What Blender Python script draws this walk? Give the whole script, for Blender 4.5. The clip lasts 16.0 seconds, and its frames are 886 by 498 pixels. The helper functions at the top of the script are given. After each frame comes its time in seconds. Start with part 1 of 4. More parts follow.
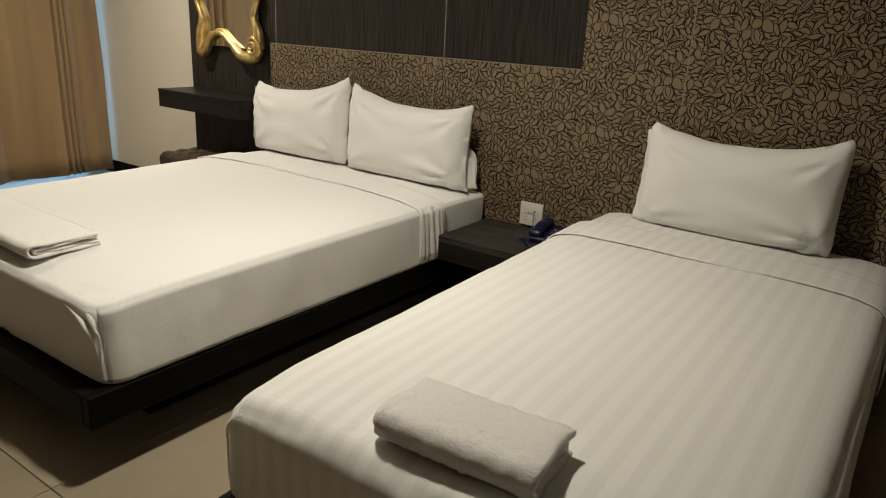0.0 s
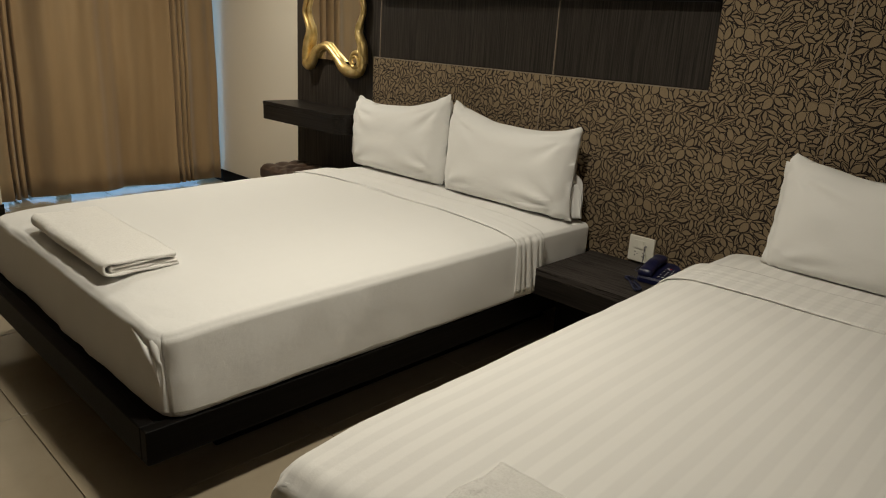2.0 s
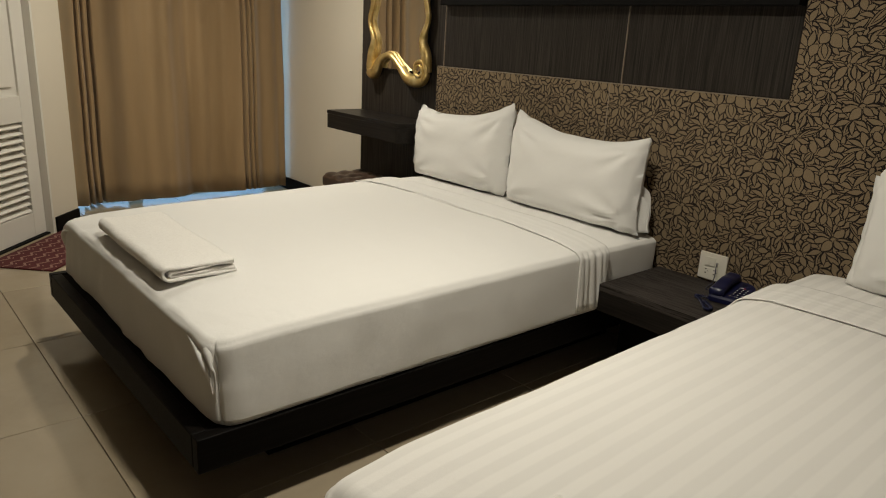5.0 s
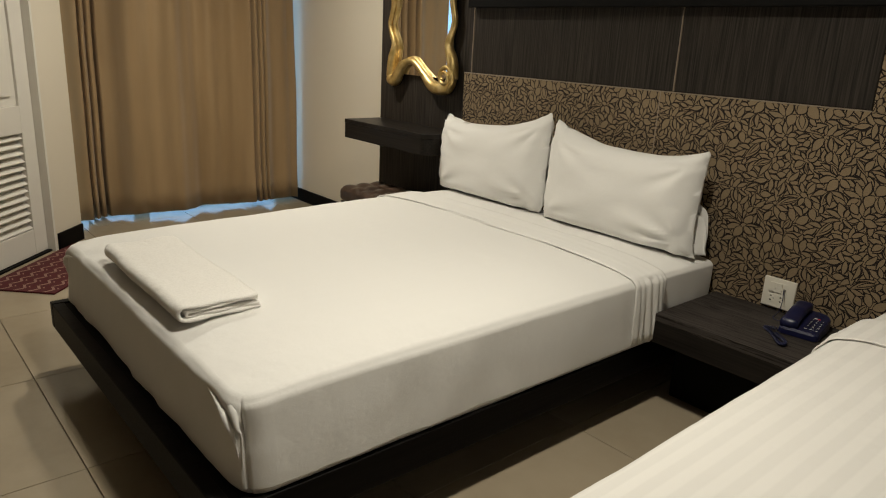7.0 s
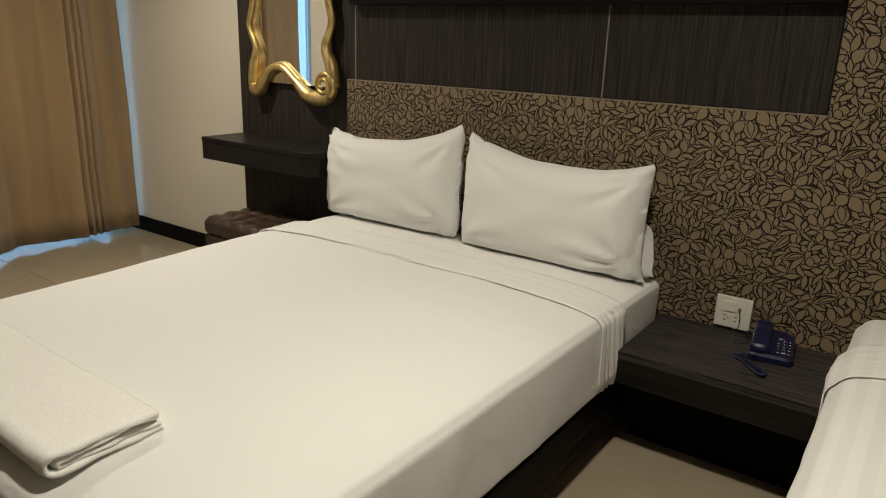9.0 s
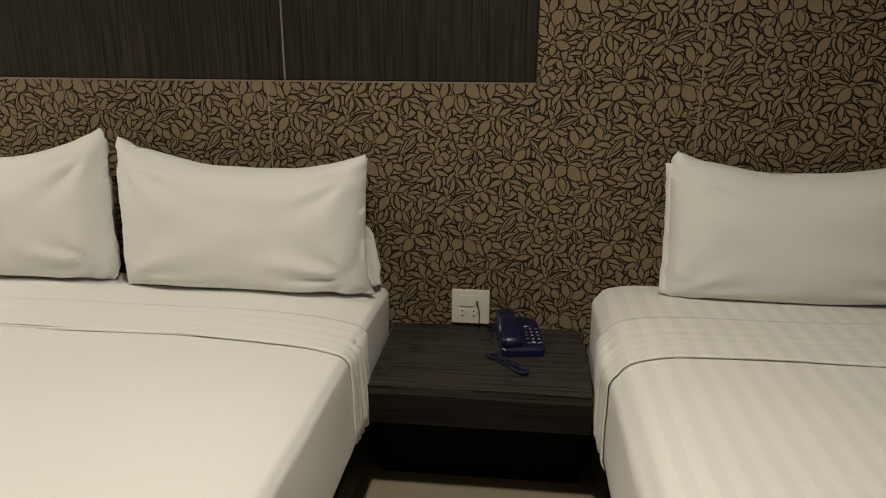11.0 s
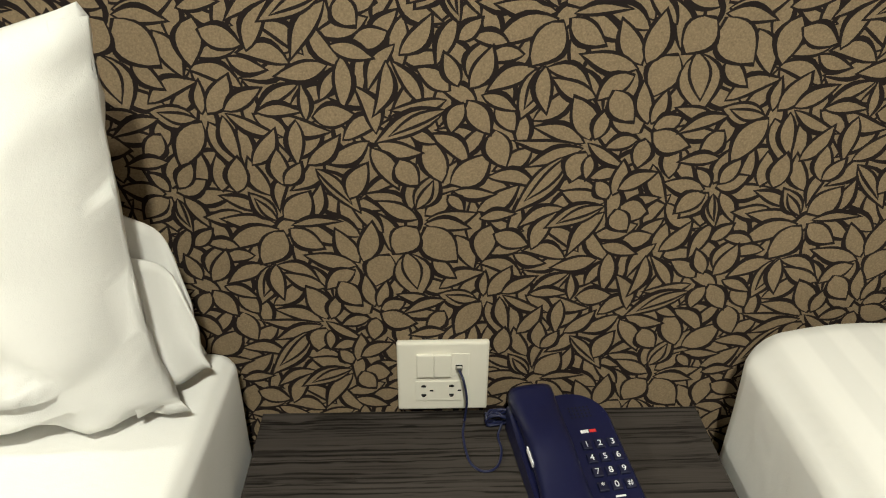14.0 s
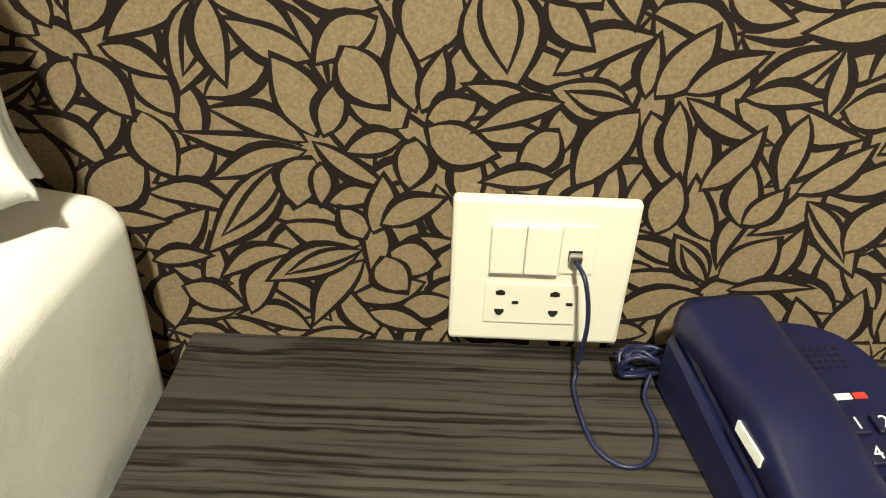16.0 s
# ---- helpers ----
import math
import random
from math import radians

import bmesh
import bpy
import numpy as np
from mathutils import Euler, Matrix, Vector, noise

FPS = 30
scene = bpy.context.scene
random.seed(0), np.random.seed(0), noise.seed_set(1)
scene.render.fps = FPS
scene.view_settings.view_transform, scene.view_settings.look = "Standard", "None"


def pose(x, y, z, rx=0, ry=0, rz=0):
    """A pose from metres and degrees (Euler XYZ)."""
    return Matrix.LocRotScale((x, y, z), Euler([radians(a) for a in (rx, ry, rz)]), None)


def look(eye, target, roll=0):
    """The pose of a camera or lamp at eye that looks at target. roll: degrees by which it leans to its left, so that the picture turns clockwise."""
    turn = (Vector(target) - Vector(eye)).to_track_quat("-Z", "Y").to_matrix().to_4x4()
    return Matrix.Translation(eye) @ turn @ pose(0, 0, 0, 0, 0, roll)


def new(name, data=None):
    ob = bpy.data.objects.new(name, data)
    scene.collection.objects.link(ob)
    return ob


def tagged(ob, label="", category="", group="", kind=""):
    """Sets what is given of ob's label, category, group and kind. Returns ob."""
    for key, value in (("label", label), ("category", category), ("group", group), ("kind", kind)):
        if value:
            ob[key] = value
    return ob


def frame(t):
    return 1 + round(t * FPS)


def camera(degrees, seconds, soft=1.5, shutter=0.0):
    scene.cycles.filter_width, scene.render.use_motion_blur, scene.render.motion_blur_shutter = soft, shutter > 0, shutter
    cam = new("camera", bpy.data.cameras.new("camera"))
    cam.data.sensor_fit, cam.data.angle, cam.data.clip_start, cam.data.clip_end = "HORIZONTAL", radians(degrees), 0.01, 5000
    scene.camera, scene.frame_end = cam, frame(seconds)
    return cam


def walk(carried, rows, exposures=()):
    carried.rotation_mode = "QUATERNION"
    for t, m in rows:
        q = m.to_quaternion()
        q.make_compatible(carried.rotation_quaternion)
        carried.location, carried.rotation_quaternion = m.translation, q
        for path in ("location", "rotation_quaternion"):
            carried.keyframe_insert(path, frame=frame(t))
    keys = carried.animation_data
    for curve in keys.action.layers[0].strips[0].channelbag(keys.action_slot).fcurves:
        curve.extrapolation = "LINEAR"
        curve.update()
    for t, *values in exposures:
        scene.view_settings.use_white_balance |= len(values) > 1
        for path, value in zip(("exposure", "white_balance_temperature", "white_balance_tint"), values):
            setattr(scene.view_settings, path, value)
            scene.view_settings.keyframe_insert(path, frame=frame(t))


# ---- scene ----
from mathutils import geometry

# ---- camera and walk ----
cam = camera(64.6, 16.0, 1.1)
PATH = [
    (0, (1.523, -2.96, 1.322), (0.445, -1.392, 0.708), 3.0),
    (0.5, (1.449, -2.844, 1.316), (0.341, -1.298, 0.699), 3.1),
    (1, (1.411, -2.76, 1.331), (0.227, -1.273, 0.708), 3.4),
    (1.5, (1.398, -2.75, 1.327), (0.136, -1.323, 0.718), 3.5),
    (2, (1.393, -2.738, 1.32), (0.08, -1.35, 0.727), 3.4),
    (2.5, (1.381, -2.733, 1.319), (0.035, -1.376, 0.73), 3.3),
    (3, (1.376, -2.725, 1.316), (0.005, -1.393, 0.728), 3.3),
    (3.5, (1.385, -2.729, 1.322), (-0.005, -1.416, 0.733), 3.3),
    (4, (1.37, -2.725, 1.321), (-0.031, -1.424, 0.734), 3.3),
    (6.3, (1.291, -2.638, 1.285), (-0.186, -1.41, 0.726), 2.9),
    (6.5, (1.172, -2.646, 1.297), (-0.281, -1.394, 0.73), 3.2),
    (7, (1.053, -2.612, 1.306), (-0.393, -1.352, 0.74), 2.9),
    (7.5, (0.965, -2.569, 1.301), (-0.461, -1.284, 0.739), 2.7),
    (8, (0.791, -2.485, 1.315), (-0.599, -1.165, 0.745), 2.5),
    (8.5, (0.667, -2.458, 1.316), (-0.639, -1.056, 0.744), 2.3),
    (9, (0.49, -2.485, 1.331), (-0.615, -0.915, 0.768), 2.0),
    (9.5, (0.379, -2.462, 1.319), (-0.552, -0.782, 0.762), 1.4),
    (10, (0.217, -2.364, 1.288), (-0.433, -0.554, 0.738), 1.3),
    (10.2, (0.172, -2.305, 1.293), (-0.363, -0.459, 0.741), 1.3),
    (12.3, (0.114, -1.646, 1.226), (0.118, 0.228, 0.527), -0.9),
    (12.5, (0.09, -1.541, 1.216), (0.11, 0.319, 0.48), -0.6),
    (13, (0.035, -1.236, 1.185), (0.058, 0.594, 0.378), -0.4),
    (13.5, (0.017, -0.97, 1.147), (0.049, 0.812, 0.239), -0.0),
    (14, (-0.023, -0.72, 1.076), (0.032, 1.0, 0.058), 0.3),
    (14.5, (-0.051, -0.565, 0.936), (0.021, 1.132, -0.12), 0.9),
    (15, (-0.043, -0.482, 0.81), (0.012, 1.206, -0.262), 1.5),
    (15.5, (-0.057, -0.433, 0.748), (-0.062, 1.249, -0.334), 1.9),
    (16, (-0.061, -0.396, 0.725), (-0.078, 1.287, -0.355), 1.9),
]

EXPOSURES = [(0.0, 0.05, 6500, 10), (0.5, -0.08, 6500, 10), (1.5, -0.2, 6500, 10), (4.0, -0.15, 6500, 10), (7.0, -0.06, 6500, 10), (10.2, -0.2, 6550, 10), (12.5, 0.02, 6350, 10), (13.0, 0.2, 6300, 9), (13.5, 0.53, 6150, 7), (14.0, 1.1, 6100, 4), (14.5, 1.55, 6350, 1), (15.5, 2.1, 6600, -2), (16.0, 2.1, 6650, -2)]
walk(cam, [(t, look(e, g, r)) for t, e, g, r in PATH], EXPOSURES)

# ---- world and large lights ----
world = bpy.data.worlds.new("sky")
scene.world = world
world.use_nodes = True
wn = world.node_tree.nodes
sky = wn.new("ShaderNodeTexSky")
sky.sky_type = "NISHITA"
sky.sun_disc = False
sky.sun_elevation = radians(40)
sky.sun_rotation = radians(200)
world.node_tree.links.new(sky.outputs[0], wn["Background"].inputs[0])
wn["Background"].inputs[1].default_value = 0.06


def ceiling_lamp(x, y, size, power, colour):
    """A disc lamp set just under the ceiling."""
    lamp = bpy.data.lights.new("ceiling_lamp_light", "AREA")
    lamp.spread = radians(148)
    lamp.shape, lamp.size, lamp.energy, lamp.color = "DISK", size, power, colour
    ob = new("ceiling_lamp_light", lamp)
    ob.matrix_world = pose(x, y, 2.535)
    return ob


WARM = (1.0, 0.93, 0.775)
LAMPS = [(0.02, -1.5, 0.16, 26.5), (-2.55, -0.95, 0.16, 27.0)]
for lx, ly, ls, lp in LAMPS:
    ceiling_lamp(lx, ly, ls, lp, WARM)

# ---- materials ----
def material(name, colour, rough=0.6, metal=0.0, sheen=0.0, spec=0.5):
    m = bpy.data.materials.new(name)
    m.use_nodes = True
    b = m.node_tree.nodes["Principled BSDF"]
    b.inputs["Base Color"].default_value = (*colour, 1)
    b.inputs["Roughness"].default_value = rough
    b.inputs["Metallic"].default_value = metal
    b.inputs["Sheen Weight"].default_value = sheen
    b.inputs["Specular IOR Level"].default_value = spec
    return m, m.node_tree.nodes, m.node_tree.links, b


def coords(n, l, scale, kind="Object"):
    tc = n.new("ShaderNodeTexCoord")
    mp = n.new("ShaderNodeMapping")
    mp.inputs["Scale"].default_value = scale
    l.new(tc.outputs[kind], mp.inputs[0])
    return mp.outputs[0]


def noise_node(n, l, vec, scale, detail=4.0, rough=0.5):
    t = n.new("ShaderNodeTexNoise")
    t.inputs["Scale"].default_value = scale
    t.inputs["Detail"].default_value = detail
    t.inputs["Roughness"].default_value = rough
    l.new(vec, t.inputs["Vector"])
    return t.outputs[0]


def ramp(n, l, fac, stops):
    r = n.new("ShaderNodeValToRGB")
    e = r.color_ramp.elements
    while len(e) < len(stops):
        e.new(0.5)
    for k, (p, c) in enumerate(stops):
        e[k].position, e[k].color = p, (*c, 1)
    l.new(fac, r.inputs[0])
    return r.outputs[0]


def spread(n, l, fac, lo, hi):
    r = n.new("ShaderNodeMapRange")
    r.inputs["To Min"].default_value, r.inputs["To Max"].default_value = lo, hi
    l.new(fac, r.inputs[0])
    return r.outputs[0]


def relief(n, l, b, height, strength, distance):
    u = n.new("ShaderNodeBump")
    u.inputs["Strength"].default_value, u.inputs["Distance"].default_value = strength, distance
    l.new(height, u.inputs["Height"])
    l.new(u.outputs[0], b.inputs["Normal"])


def mix_colour(n, l, fac, a, b, mode="MIX"):
    m = n.new("ShaderNodeMix")
    m.data_type, m.blend_type = "RGBA", mode
    for s, v in ((0, fac), (6, a), (7, b)):
        if hasattr(v, "links"):
            l.new(v, m.inputs[s])
        else:
            m.inputs[s].default_value = v if s == 0 else (*v, 1)
    return m.outputs[2]


def dark_wood(name, axis, light, dark, rough=0.42, spec=0.22, sharp=0.0):
    """Dark stained veneer, its streaks running along axis."""
    m, n, l, b = material(name, light, rough, spec=spec)
    s = [55.0, 55.0, 55.0]
    s[axis] = 1.1
    v = coords(n, l, s)
    warp = coords(n, l, [9.0 if k != axis else 1.5 for k in range(3)])
    big = noise_node(n, l, warp, 1.0, 3)
    fine = noise_node(n, l, v, 2.7, 6, 0.65)
    v2 = coords(n, l, [c * 3.2 for c in s])
    hair = noise_node(n, l, v2, 1.0, 3, 0.6)
    c1 = ramp(n, l, fine, [(0.36 + sharp, dark), (0.5 - sharp * 0.1, tuple((p + q) / 2 for p, q in zip(light, dark))), (0.62 - sharp, light)])
    c2 = mix_colour(n, l, spread(n, l, big, 0.0, 0.45), c1, dark)
    l.new(mix_colour(n, l, spread(n, l, hair, 0.0, 0.5), c2, dark), b.inputs["Base Color"])
    l.new(spread(n, l, fine, rough + 0.1, rough - 0.08), b.inputs["Roughness"])
    relief(n, l, b, fine, 0.25, 0.0008)
    return m


def linen(name, colour, stripe=0.0, contrast=0.10):
    """White cotton; stripe is the period of its satin bands, in metres."""
    m, n, l, b = material(name, colour, 0.75, sheen=0.15, spec=0.3)
    v = coords(n, l, (1, 1, 1))
    blot = noise_node(n, l, v, 3.0, 4)
    base = mix_colour(n, l, spread(n, l, blot, 0.0, 0.35), colour, tuple(c * 0.93 for c in colour))
    weave = noise_node(n, l, v, 900.0, 2)
    crease = noise_node(n, l, v, 14.0, 5, 0.55)
    if stripe:
        sep = n.new("ShaderNodeSeparateXYZ")
        l.new(v, sep.inputs[0])
        w = n.new("ShaderNodeMath")
        w.operation = "PINGPONG"
        l.new(sep.outputs[0], w.inputs[0])
        w.inputs[1].default_value = stripe / 2
        k = n.new("ShaderNodeMapRange")
        k.inputs["From Min"].default_value, k.inputs["From Max"].default_value = stripe * 0.2, stripe * 0.3
        l.new(w.outputs[0], k.inputs[0])
        base = mix_colour(n, l, k.outputs[0], base, tuple(c * (1 - contrast) for c in colour))
        l.new(spread(n, l, k.outputs[0], 0.75 - contrast * 2, 0.75 + contrast), b.inputs["Roughness"])
    l.new(base, b.inputs["Base Color"])
    add = n.new("ShaderNodeMath")
    add.operation = "MULTIPLY_ADD"
    l.new(crease, add.inputs[0])
    add.inputs[1].default_value = 8.0
    l.new(weave, add.inputs[2])
    relief(n, l, b, add.outputs[0], 0.35, 0.0009)
    return m


def painted(name, colour, rough=0.6, bump=0.0006):
    m, n, l, b = material(name, colour, rough, spec=0.5 if sum(colour) > 0.1 else 0.15)
    v = coords(n, l, (1, 1, 1))
    patch = noise_node(n, l, v, 1.7, 5)
    l.new(mix_colour(n, l, spread(n, l, patch, 0.0, 0.5), colour, tuple(c * 0.9 for c in colour)), b.inputs["Base Color"])
    relief(n, l, b, noise_node(n, l, v, 160.0, 3), 0.3, bump)
    return m


def paper(name, colour, speck):
    """Matt wallpaper ground with a fine mottled grain."""
    m, n, l, b = material(name, colour, 0.8, spec=0.25)
    v = coords(n, l, (1, 1, 1))
    grain = noise_node(n, l, v, 420.0, 3, 0.7)
    cloud = noise_node(n, l, v, 5.0, 3)
    c = ramp(n, l, grain, [(0.3, tuple(k * (1 - speck) for k in colour)), (0.55, colour), (0.75, tuple(min(1, k * (1 + speck)) for k in colour))])
    l.new(mix_colour(n, l, spread(n, l, cloud, 0.0, 0.3), c, tuple(k * 0.9 for k in colour)), b.inputs["Base Color"])
    relief(n, l, b, grain, 0.3, 0.0003)
    return m


M = {}
M["wood_v"] = dark_wood("dark_veneer_upright", 2, (0.066, 0.054, 0.045), (0.0085, 0.007, 0.006), 0.45)


def streaked_wood():
    """Grey-brown veneer with thin wavering dark streaks along x."""
    m, n, l, b = material("streaked_dark_veneer", (0.05, 0.043, 0.04), 0.6, spec=0.04)
    drift = noise_node(n, l, coords(n, l, (7, 16, 16)), 1.0, 3)
    base = coords(n, l, (2.4, 225, 225))
    push = n.new("ShaderNodeVectorMath")
    push.operation = "MULTIPLY_ADD"
    l.new(drift, push.inputs[0])
    push.inputs[1].default_value = (0.0, 3.0, 3.0)
    l.new(base, push.inputs[2])
    streak = noise_node(n, l, push.outputs[0], 1.0, 3, 0.55)
    broad = noise_node(n, l, coords(n, l, (0.9, 17, 17)), 1.0, 2)
    hair = noise_node(n, l, coords(n, l, (9, 620, 620)), 1.0, 2)
    c1 = ramp(n, l, streak, [(0.34, (0.007, 0.0058, 0.0052)), (0.43, (0.034, 0.029, 0.0255)), (0.49, (0.068, 0.059, 0.053)), (0.72, (0.088, 0.076, 0.068))])
    c2 = mix_colour(n, l, spread(n, l, broad, 0.0, 0.55), c1, (0.022, 0.0185, 0.0165))
    l.new(mix_colour(n, l, spread(n, l, hair, 0.0, 0.45), c2, (0.016, 0.0135, 0.012)), b.inputs["Base Color"])
    relief(n, l, b, streak, 0.3, 0.0006)
    return m


M["wood_h"] = streaked_wood()
M["wood_frame"] = dark_wood("dark_bed_wood", 1, (0.0075, 0.006, 0.0055), (0.0025, 0.002, 0.0018), 0.5, 0.08)
M["wood_shelf"] = dark_wood("dark_shelf_wood", 0, (0.030, 0.025, 0.0205), (0.010, 0.0085, 0.0075), 0.38, 0.12)
M["black"] = painted("matt_black_board", (0.003, 0.0026, 0.0024), 0.75)
M["paper"] = paper("taupe_wallpaper", (0.240, 0.179, 0.110), 0.36)
M["ink"] = paper("dark_brown_print", (0.011, 0.0062, 0.0056), 0.2)
M["linen"] = linen("white_cotton", (0.80, 0.79, 0.765))
M["linen_stripe"] = linen("white_striped_cotton", (0.81, 0.795, 0.765), 0.052, 0.075)
M["linen_faint"] = linen("white_faintly_striped_cotton", (0.80, 0.79, 0.765), 0.052, 0.010)
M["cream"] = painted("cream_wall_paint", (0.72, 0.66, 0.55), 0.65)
# for walls out of view: darker than the cream, to hold down bounced light
M["taupe"] = painted("bounce_cutting_taupe", (0.26, 0.21, 0.16), 0.7)
M["white_paint"] = painted("white_door_paint", (0.74, 0.71, 0.65), 0.45, 0.0003)
M["ceiling"] = painted("white_ceiling_paint", (0.8, 0.78, 0.74), 0.8)
M["plastic"] = material("ivory_plastic", (0.78, 0.75, 0.66), 0.28)[0]
M["slot"] = material("dark_slot", (0.01, 0.01, 0.01), 0.6)[0]
M["steel"] = material("brushed_steel", (0.55, 0.54, 0.52), 0.3, 1.0)[0]
M["mirror"] = material("mirror_silver", (0.92, 0.92, 0.92), 0.01, 1.0)[0]
M["black_gap"] = material("seam_filler", (0.24, 0.19, 0.14), 0.5)[0]


def make_tile():
    m, n, l, b = material("polished_beige_tile", (0.42, 0.35, 0.25), 0.12)
    v = coords(n, l, (1, 1, 1))
    rnd = n.new("ShaderNodeObjectInfo").outputs["Random"]
    cloud = noise_node(n, l, v, 2.2, 6, 0.6)
    c = ramp(n, l, cloud, [(0.3, (0.30, 0.245, 0.17)), (0.5, (0.355, 0.295, 0.21)), (0.7, (0.39, 0.33, 0.24))])
    l.new(mix_colour(n, l, spread(n, l, rnd, 0.0, 0.3), c, (0.30, 0.25, 0.18)), b.inputs["Base Color"])
    smear = noise_node(n, l, v, 6.0, 5)
    l.new(spread(n, l, smear, 0.07, 0.2), b.inputs["Roughness"])
    return m


def make_gold():
    m, n, l, b = material("antique_gold_leaf", (0.62, 0.42, 0.13), 0.28, 0.9)
    v = coords(n, l, (1, 1, 1))
    wear = noise_node(n, l, v, 16.0, 5)
    l.new(ramp(n, l, wear, [(0.3, (0.46, 0.31, 0.11)), (0.5, (0.68, 0.50, 0.21)), (0.7, (0.82, 0.66, 0.34))]), b.inputs["Base Color"])
    l.new(spread(n, l, noise_node(n, l, v, 60.0, 3), 0.3, 0.48), b.inputs["Roughness"])
    relief(n, l, b, noise_node(n, l, v, 45.0, 3), 0.3, 0.002)
    return m


def make_curtain():
    m, n, l, b = material("brown_satin_curtain", (0.27, 0.165, 0.085), 0.55, sheen=0.3)
    v = coords(n, l, (1, 1, 1))
    cloud = noise_node(n, l, coords(n, l, (6, 6, 0.6)), 1.0, 4)
    l.new(ramp(n, l, cloud, [(0.3, (0.285, 0.186, 0.090)), (0.7, (0.385, 0.260, 0.132))]), b.inputs["Base Color"])
    b.inputs["Transmission Weight"].default_value = 0.0
    relief(n, l, b, noise_node(n, l, v, 700.0, 2), 0.3, 0.0006)
    return m


def make_leather():
    m, n, l, b = material("dark_brown_leather", (0.045, 0.026, 0.016), 0.38)
    v = coords(n, l, (1, 1, 1))
    l.new(ramp(n, l, noise_node(n, l, v, 9.0, 4), [(0.3, (0.03, 0.017, 0.011)), (0.7, (0.065, 0.038, 0.024))]), b.inputs["Base Color"])
    relief(n, l, b, noise_node(n, l, v, 240.0, 3), 0.4, 0.0008)
    return m


def terry(name, strength, depth):
    m, n, l, b = material(name, (0.80, 0.78, 0.74), 0.9, sheen=0.4, spec=0.2)
    v = coords(n, l, (1, 1, 1))
    loops = noise_node(n, l, v, 170.0, 4, 0.75)
    l.new(ramp(n, l, loops, [(0.25, (0.78, 0.76, 0.72)), (0.6, (0.90, 0.88, 0.84))]), b.inputs["Base Color"])
    relief(n, l, b, loops, strength, depth)
    return m


def make_phone(name, colour, rough):
    m, n, l, b = material(name, colour, rough)
    v = coords(n, l, (1, 1, 1))
    relief(n, l, b, noise_node(n, l, v, 900.0, 2), 0.15, 0.0004)
    l.new(spread(n, l, noise_node(n, l, v, 30.0, 4), rough - 0.08, rough + 0.1), b.inputs["Roughness"])
    return m


def make_glow():
    m = bpy.data.materials.new("daylight_sky_backdrop")
    m.use_nodes = True
    n, l = m.node_tree.nodes, m.node_tree.links
    n.remove(n["Principled BSDF"])
    e = n.new("ShaderNodeEmission")
    e.inputs[0].default_value, e.inputs[1].default_value = (0.36, 0.66, 1.0, 1), 1.7
    l.new(e.outputs[0], n["Material Output"].inputs[0])
    return m


def make_glass():
    m, n, l, b = material("window_glass", (0.9, 0.95, 1.0), 0.02)
    b.inputs["Transmission Weight"].default_value = 1.0
    b.inputs["IOR"].default_value = 1.45
    return m


M["tile"], M["gold"], M["curtain"], M["leather"] = make_tile(), make_gold(), make_curtain(), make_leather()
M["towel"], M["towel_flat"] = terry("white_terry_towel", 0.9, 0.0042), terry("flat_white_terry", 0.5, 0.0018)
M["phone"] = make_phone("navy_blue_plastic", (0.0056, 0.0072, 0.039), 0.34)
M["key"] = make_phone("dark_navy_key", (0.006, 0.007, 0.03), 0.45)
M["print"] = material("white_print", (0.8, 0.8, 0.8), 0.6)[0]
M["red"] = material("red_print", (0.55, 0.03, 0.03), 0.5)[0]
M["cord"] = make_phone("navy_cord", (0.010, 0.013, 0.05), 0.4)
M["glow"], M["glass"] = make_glow(), make_glass()
M["grout"] = painted("beige_grout", (0.20, 0.16, 0.11), 0.8)
M["mat_red"] = paper("dark_red_carpet", (0.075, 0.012, 0.014), 0.3)
M["mat_pale"] = paper("pale_carpet_pile", (0.26, 0.16, 0.13), 0.3)


# ---- mesh helpers ----
def part(name, bm, mat, parent=None, label="", smooth=False, m=None):
    """Links a bmesh as one mesh object, under a thing or part if given."""
    me = bpy.data.meshes.new(name)
    if smooth:
        for f in bm.faces:
            f.smooth = True
    bm.to_mesh(me)
    bm.free()
    if mat:
        me.materials.append(mat)
    ob = new(name, me)
    if parent is not None:
        ob.parent = parent
    if m is not None:
        ob.matrix_basis = m
    if label:
        ob["label"] = label
    return ob


def thing(name, label, category, group="", m=None):
    ob = new(name)
    ob.empty_display_size = 0.1
    if m is not None:
        ob.matrix_basis = m
    return tagged(ob, label, category, group)


def block(x0, x1, y0, y1, z0, z1, bevel=0.0, segments=2):
    """A box between two corners with rounded edges."""
    bm = bmesh.new()
    bmesh.ops.create_cube(bm, size=1)
    for v in bm.verts:
        v.co = Vector(((x0, x1)[v.co.x > 0], (y0, y1)[v.co.y > 0], (z0, z1)[v.co.z > 0]))
    if bevel:
        bmesh.ops.bevel(bm, geom=bm.edges[:], offset=bevel, segments=segments, profile=0.5, affect="EDGES")
    return bm


def structure(name, bm, mat, label, category, smooth=False):
    return tagged(part(name, bm, mat, smooth=smooth), label, category, "", "structure")


